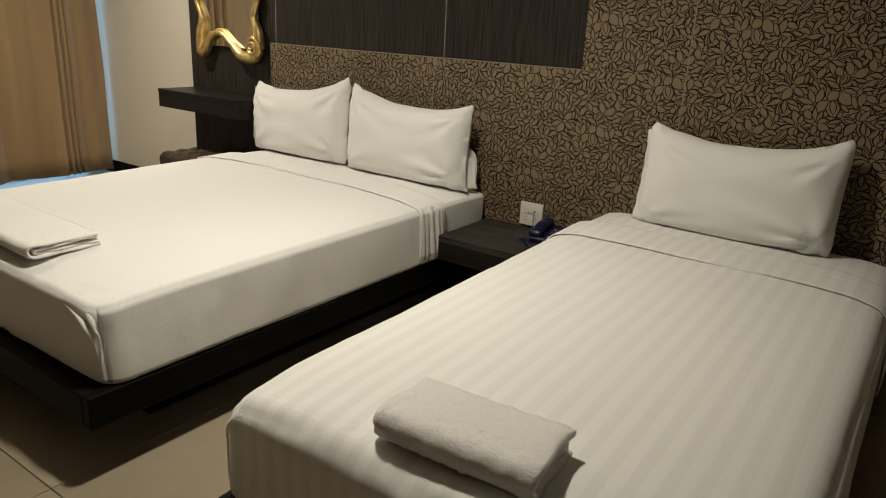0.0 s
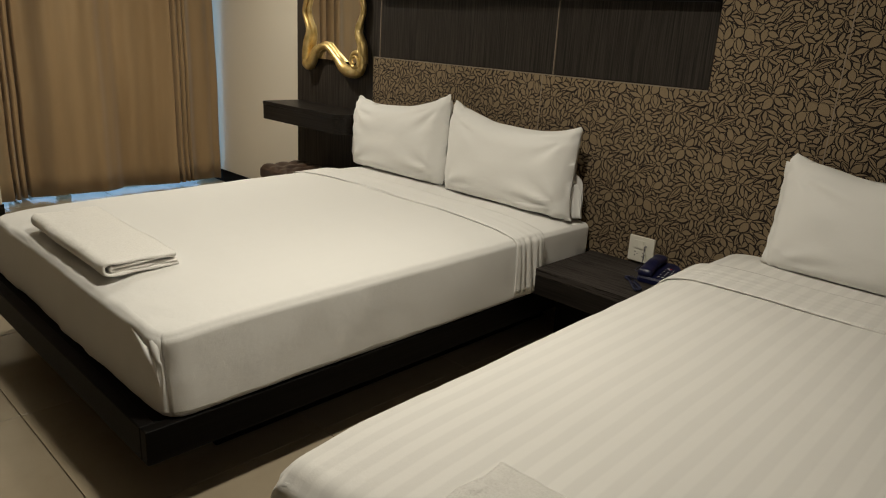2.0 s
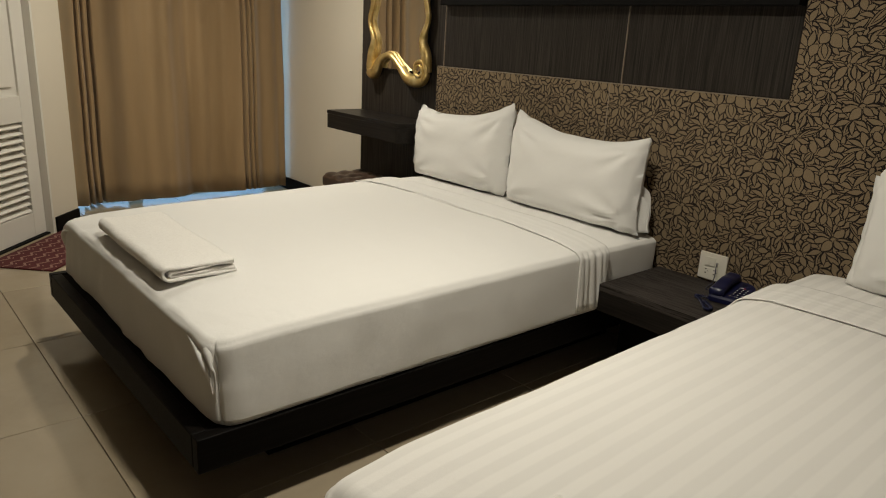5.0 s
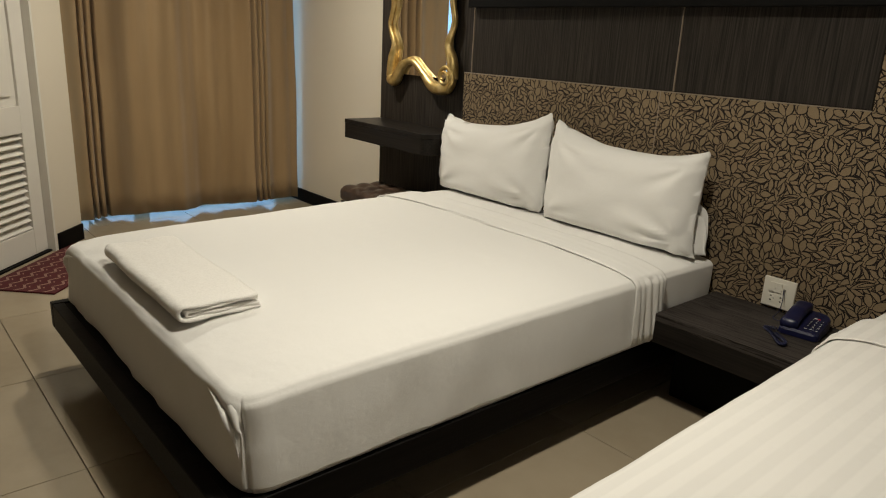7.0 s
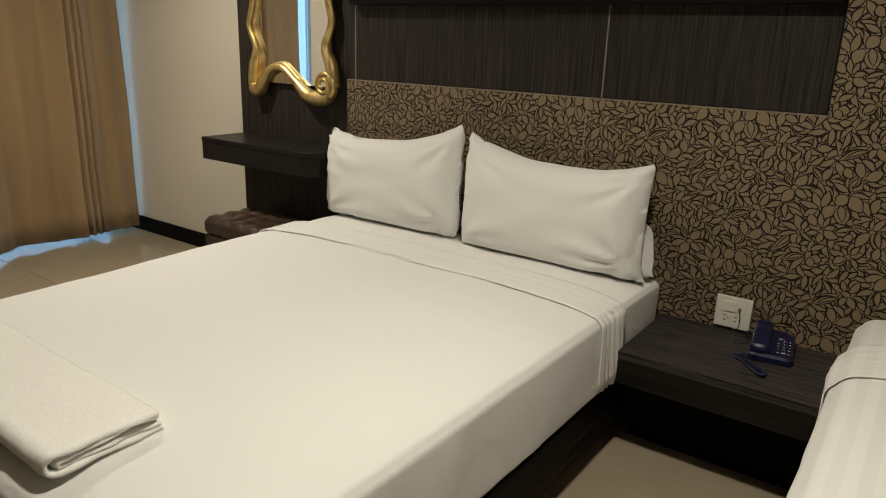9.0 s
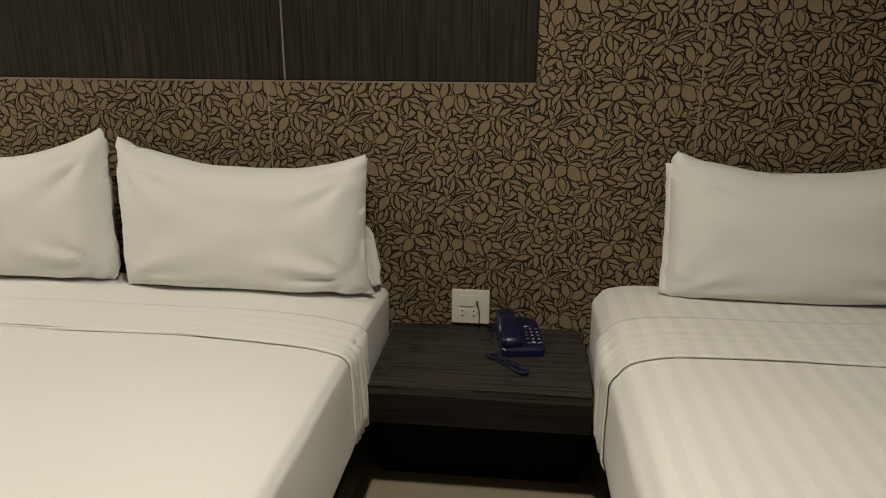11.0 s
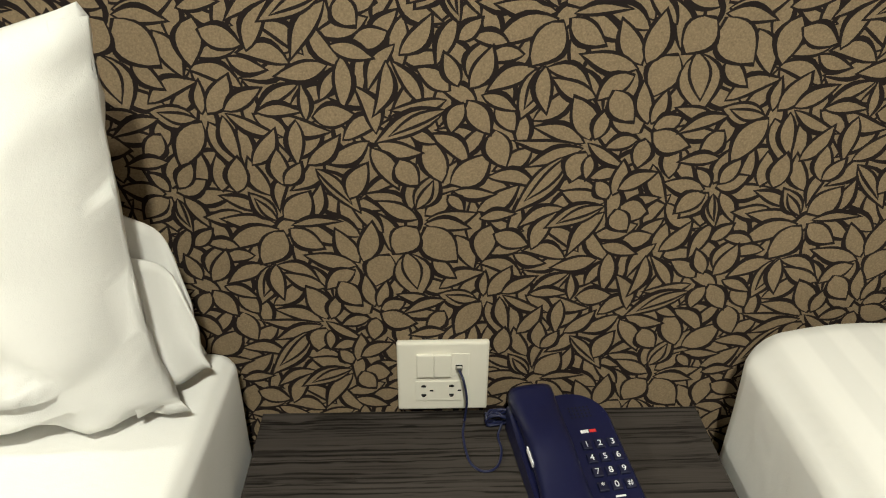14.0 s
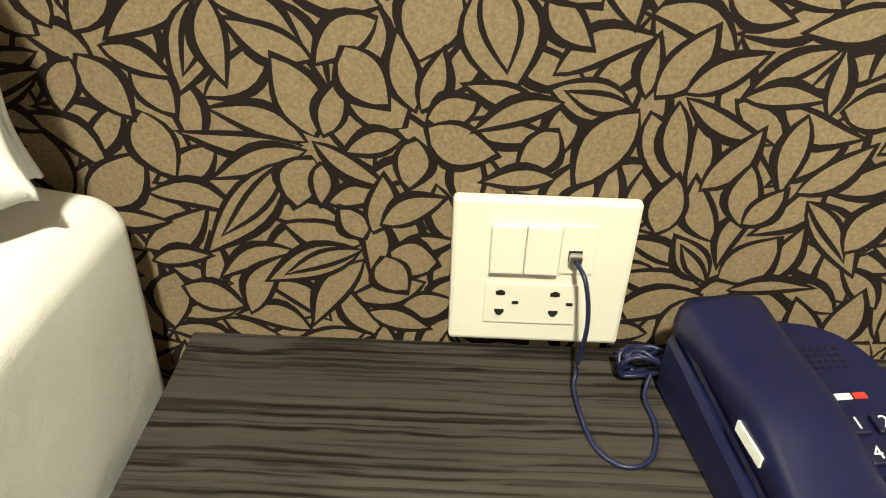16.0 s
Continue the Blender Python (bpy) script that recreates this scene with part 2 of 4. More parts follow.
def tube(points, radius, sides=8, closed=False):
    """A round cord along points."""
    bm = bmesh.new()
    rings = []
    n = len(points)
    up = Vector((0.13, 0.31, 0.94))
    for k, p in enumerate(points):
        a, b = points[max(k - 1, 0)], points[min(k + 1, n - 1)]
        d = (Vector(b) - Vector(a)).normalized()
        s = d.cross(up).normalized()
        w = s.cross(d)
        r = radius[k] if isinstance(radius, (list, tuple)) else radius
        rings.append([bm.verts.new(Vector(p) + r * (math.cos(q) * s + math.sin(q) * w)) for q in [2 * math.pi * i / sides for i in range(sides)]])
    for r0, r1 in zip(rings, rings[1:]):
        for i in range(sides):
            bm.faces.new((r0[i], r0[(i + 1) % sides], r1[(i + 1) % sides], r1[i]))
    bm.faces.new(rings[0][::-1])
    bm.faces.new(rings[-1])
    bmesh.ops.recalc_face_normals(bm, faces=bm.faces)
    return bm


def smooth_line(pts, steps=8):
    """A Catmull-Rom line through pts."""
    pts = [Vector(p) for p in pts]
    full = [2 * pts[0] - pts[1]] + pts + [2 * pts[-1] - pts[-2]]
    out = []
    for k in range(1, len(full) - 2):
        p0, p1, p2, p3 = full[k - 1:k + 3]
        for i in range(steps):
            t = i / steps
            out.append(0.5 * (2 * p1 + (p2 - p0) * t + (2 * p0 - 5 * p1 + 4 * p2 - p3) * t * t + (3 * p1 - p0 - 3 * p2 + p3) * t ** 3))
    out.append(pts[-1])
    return out


def letters(text, size, mat, parent, m, name="digit", label=""):
    """Flat printed characters in the built-in font."""
    cu = bpy.data.curves.new(name, "FONT")
    cu.body, cu.size, cu.extrude, cu.align_x, cu.align_y = text, size, 0.0001, "CENTER", "CENTER"
    tmp = bpy.data.objects.new(name, cu)
    scene.collection.objects.link(tmp)
    dg = bpy.context.evaluated_depsgraph_get()
    me = bpy.data.meshes.new_from_object(tmp.evaluated_get(dg))
    bpy.data.objects.remove(tmp)
    me.materials.clear()
    me.materials.append(mat)
    ob = new(name, me)
    ob.parent = parent
    ob.matrix_basis = m
    if label:
        ob["label"] = label
    return ob

# ---- structure: floor, walls, ceiling ----
H_ROOM = 2.55
structure("floor", block(-4.6, 2.9, -4.4, 0.7, -0.2, -0.006), M["grout"], "beige tiled floor bed with recessed joints", "floor")
structure("ceiling", block(-4.6, 2.9, -4.4, 0.7, H_ROOM, H_ROOM + 0.15), M["ceiling"], "plain white painted ceiling", "ceiling")
wall_north = structure("wall_north", block(-2.632, 2.75, 0.016, 0.3, 0, H_ROOM), M["wood_v"], "dark wood veneered bedhead wall", "wall")
structure("wall_alcove", block(-4.4, -2.6325, 0.20, 0.4, 0, H_ROOM), M["cream"], "cream painted wall beside the curtained window", "wall")
structure("baseboard", block(-4.24, -2.634, 0.184, 0.199, 0, 0.1, 0.003), M["wood_frame"], "dark wooden skirting board along cream wall", "skirting board")
# east and south walls are out of view; their dark colour weakens the bounce
structure("wall_east", block(2.75, 2.9, -4.4, 0.2, 0, H_ROOM), M["taupe"], "unseen side wall, darkened to taupe to cut bounced light", "wall")
structure("wall_south", block(-2.75, 2.75, -4.4, -4.25, 0, H_ROOM), M["taupe"], "unseen wall facing the beds, darkened to taupe to cut bounced light", "wall")
structure("wall_southwest", block(-2.9, -2.72, -4.4, -2.50, 0, H_ROOM), M["cream"], "cream painted wall beside the louvred door", "wall")

# wall of the window: lintel, sides; the opening reaches the floor
structure("wall_west_lintel", block(-4.4, -4.25, -2.6, 0.1995, 2.25, H_ROOM), M["cream"], "cream wall above the window", "wall")
structure("wall_west_end", block(-4.4, -4.25, -2.6, -2.2, 0, 2.25), M["cream"], "cream wall end beside the window", "wall")
structure("wall_west_corner", block(-4.4, -4.25, 0.185, 0.1995, 0, 2.25), M["cream"], "cream wall corner beside the window", "wall")

# slanted wall with the louvred door; its own frame: s along the wall, y out of its face
SLANT = Matrix.Translation((-3.66, -1.54, 0)) @ Matrix.Rotation(radians(-44), 4, "Z")
DOOR_S0, DOOR_S1, DOOR_H = 0.27, 1.08, 2.02
for nm, s0, s1, z0, z1 in (("wall_slant_pier", 0.0, DOOR_S0, 0, H_ROOM), ("wall_slant_lintel", DOOR_S0, DOOR_S1, DOOR_H, H_ROOM), ("wall_slant_end", DOOR_S1, 1.44, 0, H_ROOM)):
    ob = structure(nm, block(s0, s1, -0.12, 0, z0, z1), M["cream"], "cream painted slanting wall round the door", "wall")
    ob.matrix_basis = SLANT
ob = structure("baseboard_slant", block(0.005, DOOR_S0 - 0.01, 0.0, 0.014, 0, 0.1, 0.002), M["wood_frame"], "dark wooden skirting board on slanting wall", "skirting board")
ob.matrix_basis = SLANT

# ---- bedhead boards: wallpapered panels and dark upper panel ----
Z_PAPER, X_PAPER0, X_STEP, X_PAPER1 = 1.152, -1.842, 0.180, 2.74
SEAMS = (-0.624, 0.642, 1.90)


def board(name, x0, x1, z0, z1, mat, y0=0.0, y1=0.016):
    return part(name, block(x0, x1, y0, y1, z0, z1, 0.0012, 1), mat, wall_north)


edges = [X_PAPER0, *SEAMS, X_PAPER1]
for x0, x1 in zip(edges, edges[1:]):
    board("wallpaper_board", x0 + 0.0015, x1 - 0.0015, 0.0, Z_PAPER, M["paper"])
for x0, x1 in ((X_STEP, SEAMS[1]), (SEAMS[1], SEAMS[2]), (SEAMS[2], X_PAPER1)):
    board("wallpaper_board", x0 + 0.0015, x1 - 0.0015, Z_PAPER + 0.0006, H_ROOM, M["paper"])
for sx in SEAMS:
    part("seam_strip", block(sx - 0.002, sx + 0.002, -0.0017, 0.010, 0.0, Z_PAPER if sx < X_STEP else H_ROOM), M["black_gap"], wall_north)
part("edge_strip", block(X_PAPER0, X_STEP, -0.001, 0.016, Z_PAPER - 0.0005, Z_PAPER + 0.004, 0.001, 1), M["black_gap"], wall_north, "thin metal edging strip")
for x0, x1 in ((X_PAPER0 + 0.052, -0.572), (-0.568, X_STEP - 0.003)):
    board("veneer_panel", x0 + 0.0015, x1 - 0.0015, Z_PAPER + 0.006, H_ROOM, M["wood_v"], 0.006, 0.016)
for sx in (-0.570, X_PAPER0 + 0.05):
    part("panel_strip", block(sx - 0.0022, sx + 0.0022, 0.003, 0.016, Z_PAPER + 0.006, H_ROOM), M["black_gap"], wall_north)
wall_box = tagged(part("wall_panel_box", block(-1.79, 0.172, -0.045, 0.0055, 1.484, 2.2, 0.003), M["black"]), "shallow black wall box fixed over the bedhead", "wall panel")


# ---- printed flower pattern, a half-drop repeat of overlapping petals ----
PX, PZ = 0.613, 0.238
ORIGIN = (-0.256, 0.815)


def almond(cx, cz, ang, length, width, bend, heavy, light=None, n=8):
    """Outline of a pointed petal from its foot at (cx, cz), drawn in by the pen's weight on its two edges."""
    light = heavy if light is None else light
    ca, sa = math.cos(ang), math.sin(ang)
    left, right = [], []
    mean = (heavy + light) / 2
    a0, a1 = mean * 0.6 / length, 1 - mean * 1.0 / length
    for k in range(n + 1):
        t = a0 + (a1 - a0) * k / n
        half = width * 0.5 * math.sin(math.pi * t ** 0.86) ** 1.05 if 0 < t < 1 else 0.0
        swell = 0.4 + 0.6 * math.sin(math.pi * t)
        up, down = max(half - heavy * swell, 0.0), max(half - light * swell, 0.0)
        off = bend * length * math.sin(math.pi * t)
        u = t * length
        left.append((cx + u * ca - (off + up) * sa, cz + u * sa + (off + up) * ca))
        if 0 < k < n:
            right.append((cx + u * ca - (off - down) * sa, cz + u * sa + (off - down) * ca))
    return right + left[::-1]


def spray(petals):
    """Petals as (x, z, degrees, length, width, bend, vein), lengths in cm."""
    return [(x / 100, z / 100, radians(a), s / 94, w / 86, c, v) for x, z, a, s, w, c, v in petals]


MOTIF = []
MOTIF += spray([(-0.6, -0.1, 169, 5.1, 2.8, 0.07, 1), (-0.2, -0.2, -120, 6.3, 3.2, -0.05, 0), (0.4, -0.3, -69, 5.6, 2.5, 0.03, 0), (2.0, 0.4, -76, 5.6, 2.1, -0.08, 0), (0.0, 0.3, 87, 3.9, 1.7, 0.07, 0), (0.5, 0.3, 58, 5.2, 2.6, -0.05, 0), (2.1, 0.7, 30, 5.1, 2.1, 0.03, 0), (2.3, 0.6, -25, 6.4, 1.7, -0.08, 0), (5.5, 0.6, 0, 5.0, 1.8, 0.07, 0)])
MOTIF += spray([(-4.5, -8.8, 22, 4.1, 2.4, -0.05, 0), (-5.0, -9.2, -132, 4.5, 2.7, 0.03, 0), (-4.5, -9.4, -77, 4.7, 2.1, -0.08, 1), (-3.8, -9.2, -60, 4.7, 2.0, 0.07, 0), (-5.0, -8.7, 130, 3.3, 1.8, -0.05, 0), (-4.1, -8.4, 58, 3.9, 2.2, 0.03, 0)])
MOTIF += spray([(9.8, -12.7, 68, 5.3, 2.2, -0.08, 0), (3.0, -11.6, -177, 4.8, 2.2, 0.07, 0), (5.0, -11.2, 157, 5.1, 1.8, -0.05, 0), (6.4, -12.9, 173, 6.3, 2.3, 0.03, 0), (6.6, -13.5, -157, 7.2, 2.7, -0.08, 0), (7.0, -13.6, -124, 5.6, 3.6, 0.07, 0), (7.5, -13.5, -34, 4.9, 2.7, -0.05, 0), (6.5, -12.5, 128, 4.6, 2.4, 0.03, 1), (7.2, -12.4, 48, 4.9, 3.3, -0.08, 0), (7.9, -13.1, 4, 5.9, 1.5, 0.07, 0)])
MOTIF += spray([(0.8, -8.8, 91, 4.6, 2.4, -0.05, 0), (2.4, -9.0, 83, 4.6, 2.7, 0.03, 0), (4.4, -5.6, 56, 5.3, 2.3, -0.08, 0), (7.7, -8.1, 94, 4.6, 2.4, 0.07, 0), (7.7, -8.1, 53, 3.7, 2.1, -0.05, 0), (5.3, -18.2, -110, 6.2, 3.0, 0.03, 1), (5.5, -18.2, -84, 5.3, 2.2, -0.08, 0), (-2.3, -20.1, 69, 4.8, 2.6, 0.07, 0), (1.7, -15.9, 171, 4.2, 1.9, -0.05, 0), (-3.7, -15.9, 44, 3.6, 2.0, 0.03, 0)])
MOTIF += spray([(22.3, -12.0, 153, 6.2, 2.6, -0.08, 0), (21.9, -11.5, 84, 4.9, 1.9, 0.07, 0), (22.4, -11.2, 61, 5.2, 2.9, -0.05, 1), (22.8, -12.5, 153, 5.4, 2.3, 0.03, 0), (23.5, -12.6, 9, 6.0, 2.5, -0.08, 0), (23.3, -13.1, -7, 5.5, 2.0, 0.07, 0), (19.2, -17.0, -114, 5.1, 3.8, -0.05, 0), (21.1, -16.8, -76, 6.7, 4.5, 0.03, 1), (24.3, -17.5, -47, 4.3, 2.2, -0.08, 0), (27.0, -14.5, -65, 5.4, 2.6, 0.07, 0), (23.3, -13.4, -51, 6.2, 4.2, -0.05, 0), (22.5, -13.3, -127, 4.7, 3.8, 0.03, 0)])
MOTIF += spray([(29.4, -11.6, 36, 5.9, 2.6, -0.08, 0), (29.7, -12.5, 8, 4.4, 1.8, 0.07, 0), (31.1, -13.1, -99, 5.3, 3.0, -0.05, 0), (31.4, -14.5, -21, 4.7, 2.7, 0.03, 0), (33.9, -17.3, -18, 4.3, 2.0, -0.08, 0), (17.3, -12.9, -104, 3.5, 2.3, 0.07, 0)])
MOTIF += spray([(26.6, -8.9, -4, 5.0, 1.8, -0.05, 0), (25.6, -7.9, 109, 6.2, 3.0, 0.03, 0), (26.3, -8.2, 41, 5.9, 3.4, -0.08, 0), (26.0, -9.3, -48, 3.0, 1.9, 0.07, 0), (31.0, -1.4, -72, 4.9, 3.1, -0.05, 0), (31.3, 1.7, -60, 4.1, 2.6, 0.03, 0)])
MOTIF += spray([(18.1, -3.0, -12, 5.3, 2.2, -0.08, 0), (17.5, -3.4, -60, 5.9, 2.6, 0.07, 0), (20.4, -4.9, -55, 4.1, 2.9, -0.05, 0), (21.6, -1.5, -26, 3.7, 1.8, 0.03, 0)])
MOTIF += spray([(41.3, -3.2, 162, 6.2, 2.2, -0.08, 0), (41.0, -3.4, 175, 7.6, 1.8, 0.07, 0), (41.2, -3.7, -160, 6.5, 2.1, -0.05, 0), (39.8, -4.4, -130, 9.1, 3.1, 0.03, 1), (41.4, -4.0, -110, 4.1, 3.0, -0.08, 0), (41.9, -4.4, -94, 3.3, 1.8, 0.07, 0), (41.9, -2.9, 115, 5.6, 3.1, -0.05, 0), (42.2, -2.9, 72, 4.1, 2.1, 0.03, 0)])
MOTIF += spray([(44.5, -11.6, -123, 7.0, 2.3, -0.08, 0), (44.5, -10.4, 165, 5.5, 2.6, 0.07, 0), (44.4, -10.9, -157, 7.2, 2.7, -0.05, 1), (44.7, -10.1, 125, 3.1, 2.2, 0.03, 0), (45.1, -9.7, 81, 4.6, 2.3, -0.08, 0), (45.5, -9.0, 27, 4.9, 2.2, 0.07, 0), (46.6, -10.4, 7, 4.1, 1.8, -0.05, 0), (45.9, -11.2, -12, 3.7, 3.1, 0.03, 0), (45.5, -11.3, -59, 3.6, 2.8, -0.08, 0), (48.5, -16.3, 49, 4.8, 2.2, 0.07, 0), (46.8, -15.8, 13, 4.0, 2.6, -0.05, 0), (44.4, -16.1, -17, 4.8, 2.1, 0.03, 0)])
MOTIF += spray([(47.4, -2.0, 140, 5.3, 3.9, -0.08, 0), (47.9, -1.1, 102, 5.1, 2.2, 0.07, 0), (48.2, -1.1, 73, 4.2, 2.0, -0.05, 0), (48.4, -1.6, 23, 3.6, 2.4, 0.03, 0), (48.3, -2.0, -19, 4.9, 3.0, -0.08, 0), (47.8, -2.5, -98, 3.8, 2.5, 0.07, 0), (47.2, -2.6, -163, 4.0, 2.0, -0.05, 0)])
MOTIF += spray([(55.4, -0.4, 165, 4.9, 1.9, 0.03, 0), (56.7, 0.0, -158, 5.7, 1.8, -0.08, 0), (56.5, -1.6, -125, 4.0, 2.6, 0.07, 0), (56.8, -5.0, -174, 4.8, 1.8, -0.05, 0), (55.8, -8.9, 170, 5.1, 2.4, 0.03, 0), (56.0, -9.3, -141, 4.3, 2.6, -0.08, 0)])
MOTIF += spray([(29.5, 2.4, -25, 4.4, 1.9, 0.07, 0), (26.4, 2.8, 145, 4.5, 2.4, -0.05, 0), (27.2, 3.2, 113, 4.1, 2.1, 0.03, 0), (28.3, 2.9, 64, 5.2, 2.5, -0.08, 0), (26.0, 1.9, -170, 6.1, 1.9, 0.07, 0), (25.9, 0.8, -154, 8.4, 2.7, -0.05, 1), (28.0, 1.9, -56, 4.8, 2.7, 0.03, 0), (27.7, 1.7, -111, 3.9, 2.3, -0.08, 0)])
MOTIF += spray([(11.3, -5.9, -50, 7.2, 2.7, 0.07, 1), (10.9, -0.5, 94, 4.3, 1.6, -0.05, 0), (11.4, 0.0, 3, 4.7, 2.8, 0.03, 0), (10.4, -5.6, 43, 5.3, 2.2, -0.08, 0), (15.7, -18.4, 119, 5.5, 2.6, 0.07, 0), (16.1, -18.4, 78, 5.8, 2.8, -0.05, 0), (15.4, -18.7, 166, 6.4, 2.4, 0.03, 0), (15.1, -19.2, -143, 4.8, 2.5, -0.08, 0), (14.9, -9.9, 63, 5.1, 2.7, 0.07, 0), (12.8, -20.9, -53, 4.6, 3.0, -0.05, 0)])


def nearest(d):
    """Offsets d reduced to the repeat."""
    j = np.round(d[:, 1] / PZ)
    x, z = d[:, 0] - j * PX / 2, d[:, 1] - j * PZ
    return np.stack([x - PX * np.round(x / PX), z], 1)


def inside(pts, p):
    """Which of pts lie on the petal p."""
    x, z, a, s, w, c, vein = p
    d = nearest(pts - np.array((x, z)))
    u = (d[:, 0] * math.cos(a) + d[:, 1] * math.sin(a)) / s
    v = -d[:, 0] * math.sin(a) + d[:, 1] * math.cos(a)
    uc = np.clip(u, 1e-4, 1 - 1e-4)
    return (u > -0.03) & (u < 1.03) & (np.abs(v - c * s * np.sin(np.pi * uc)) < w * 0.5 * np.sin(np.pi * uc ** 0.86) ** 1.05 + 0.001)


def fill_gaps(motif, limit):
    """Tucks small curved leaves under the flowers until the ground between them is closed."""
    step = 0.004
    gx, gz = np.meshgrid(np.arange(0, PX, step), np.arange(0, PZ, step))
    cells = np.stack([gx.ravel(), gz.ravel()], 1)
    bare = np.ones(len(cells), bool)
    for p in motif:
        bare &= ~inside(cells, p)
    rg = random.Random(11)
    extra = []
    while bare.mean() > limit and len(extra) < 160:
        free = cells[bare]
        leaf = None
        for k in range(30):
            x, z = free[rg.randrange(len(free))]
            a, s, w, c = rg.uniform(0, 2 * math.pi), rg.uniform(0.046, 0.068), rg.uniform(0.020, 0.028), rg.choice((-1, 1)) * rg.uniform(0.03, 0.16)
            q = (x - 0.5 * s * math.cos(a) + c * s * math.sin(a), z - 0.5 * s * math.sin(a) - c * s * math.cos(a), a, s, w, c, 0)
            won = inside(free, q).sum()
            if leaf is None or won > leaf[0]:
                leaf = (won, q)
        bare &= ~inside(cells, leaf[1])
        extra.append(leaf[1])
    return extra[::-1] + motif


MOTIF = fill_gaps(MOTIF, 0.012)


def clip(pts, axis, value, sign):
    """The part of an outline on one side of a straight edge."""
    out = []
    for p, q in zip(pts, pts[1:] + pts[:1]):
        dp, dq = sign * (p[axis] - value), sign * (q[axis] - value)
        if dp >= 0:
            out.append(p)
        if dp * dq < 0:
            s = dp / (dp - dq)
            out.append((p[0] + (q[0] - p[0]) * s, p[1] + (q[1] - p[1]) * s))
    return out


def repeat_cell():
    """One repeat of the print cut into flat pieces of paper (0) and ink (1), each taken from the uppermost petal."""
    shapes, inks = [[(0.0, 0.0), (PX, 0.0), (PX, PZ), (0.0, PZ)]], [0]

    def lay(pts, ink):
        for axis, value, sign in ((0, 0.0, 1), (0, PX, -1), (1, 0.0, 1), (1, PZ, -1)):
            pts = clip(pts, axis, value, sign) if len(pts) > 2 else []
        if len(pts) > 2:
            shapes.append(pts)
            inks.append(ink)

    for x, z, a, s, w, c, vein in MOTIF:
        heavy, light = (0.0061, 0.0039) if c >= 0 else (0.0039, 0.0061)
        for j in range(-2, 3):
            for i in range(-3, 4):
                fx, fz = x + (i + j * 0.5) * PX, z + j * PZ
                if -0.13 < fx < PX + 0.13 and -0.13 < fz < PZ + 0.13:
                    lay(almond(fx, fz, a, s, w, c, 0.0), 1)
                    lay(almond(fx, fz, a, s, w, c, heavy, light), 0)
                    if vein:
                        lay(almond(fx, fz, a, s * 0.8, w * 0.5, c, 0.0), 1)
                        lay(almond(fx, fz, a, s * 0.8, w * 0.5, c, 0.0036), 0)
    verts, faces = [], []
    for pts in shapes:
        faces.append(list(range(len(verts), len(verts) + len(pts))))
        verts.extend(Vector(p) for p in pts)
    ov, oe, of, wv, we, wf = geometry.delaunay_2d_cdt(verts, [], faces, 0, 1e-6)
    bm = bmesh.new()
    vs = [bm.verts.new((v.x, 0.0, v.y)) for v in ov]
    for f, src in zip(of, wf):
        if src:
            bm.faces.new([vs[k] for k in f]).material_index = inks[max(src)]
    bmesh.ops.dissolve_limit(bm, angle_limit=0.02, verts=bm.verts, edges=bm.edges, delimit={"MATERIAL"})
    for f in bm.faces:
        f.normal_update()
        if f.normal.y > 0:
            f.normal_flip()
    return bm


# the two papered fields: x from, x to, z from, z to
FIELDS = ((X_PAPER0 + 0.001, 2.2, 0.2, Z_PAPER - 0.0005), (X_STEP + 0.001, 2.2, Z_PAPER + 0.001, 2.1))


def pattern(name):
    """The print, repeat by repeat, trimmed at the edges of the paper and laid a hair above it."""
    cell = repeat_cell()
    verts, faces, kinds = [], [], []

    def keep(bm):
        base = len(verts)
        bm.verts.index_update()
        verts.extend(tuple(v.co) for v in bm.verts)
        for f in bm.faces:
            faces.append([base + v.index for v in f.verts])
            kinds.append(f.material_index)

    for x0, x1, z0, z1 in FIELDS:
        for j in range(-8, 9):
            for i in range(-9, 10):
                cx, cz = ORIGIN[0] + (i + (j % 2) * 0.5) * PX, ORIGIN[1] + j * PZ
                if cx + PX <= x0 or cx >= x1 or cz + PZ <= z0 or cz >= z1:
                    continue
                bm = cell.copy()
                bmesh.ops.translate(bm, verts=bm.verts, vec=(cx, -0.0004, cz))
                for cut, co, no in ((cx < x0, (x0, 0, 0), (-1, 0, 0)), (cx + PX > x1, (x1, 0, 0), (1, 0, 0)), (cz < z0, (0, 0, z0), (0, 0, -1)), (cz + PZ > z1, (0, 0, z1), (0, 0, 1))):
                    if cut:
                        bmesh.ops.bisect_plane(bm, geom=bm.verts[:] + bm.edges[:] + bm.faces[:], dist=1e-6, plane_co=co, plane_no=no, clear_outer=True)
                keep(bm)
                bm.free()
    cell.free()
    me = bpy.data.meshes.new(name)
    me.from_pydata(verts, [], faces)
    me.materials.append(M["paper"])
    me.materials.append(M["ink"])
    me.polygons.foreach_set("material_index", kinds)
    ob = new(name, me)
    ob.parent = wall_north
    tagged(ob, "taupe petals with dark brown printed outlines", kind="stuff")


pattern("flower_print")
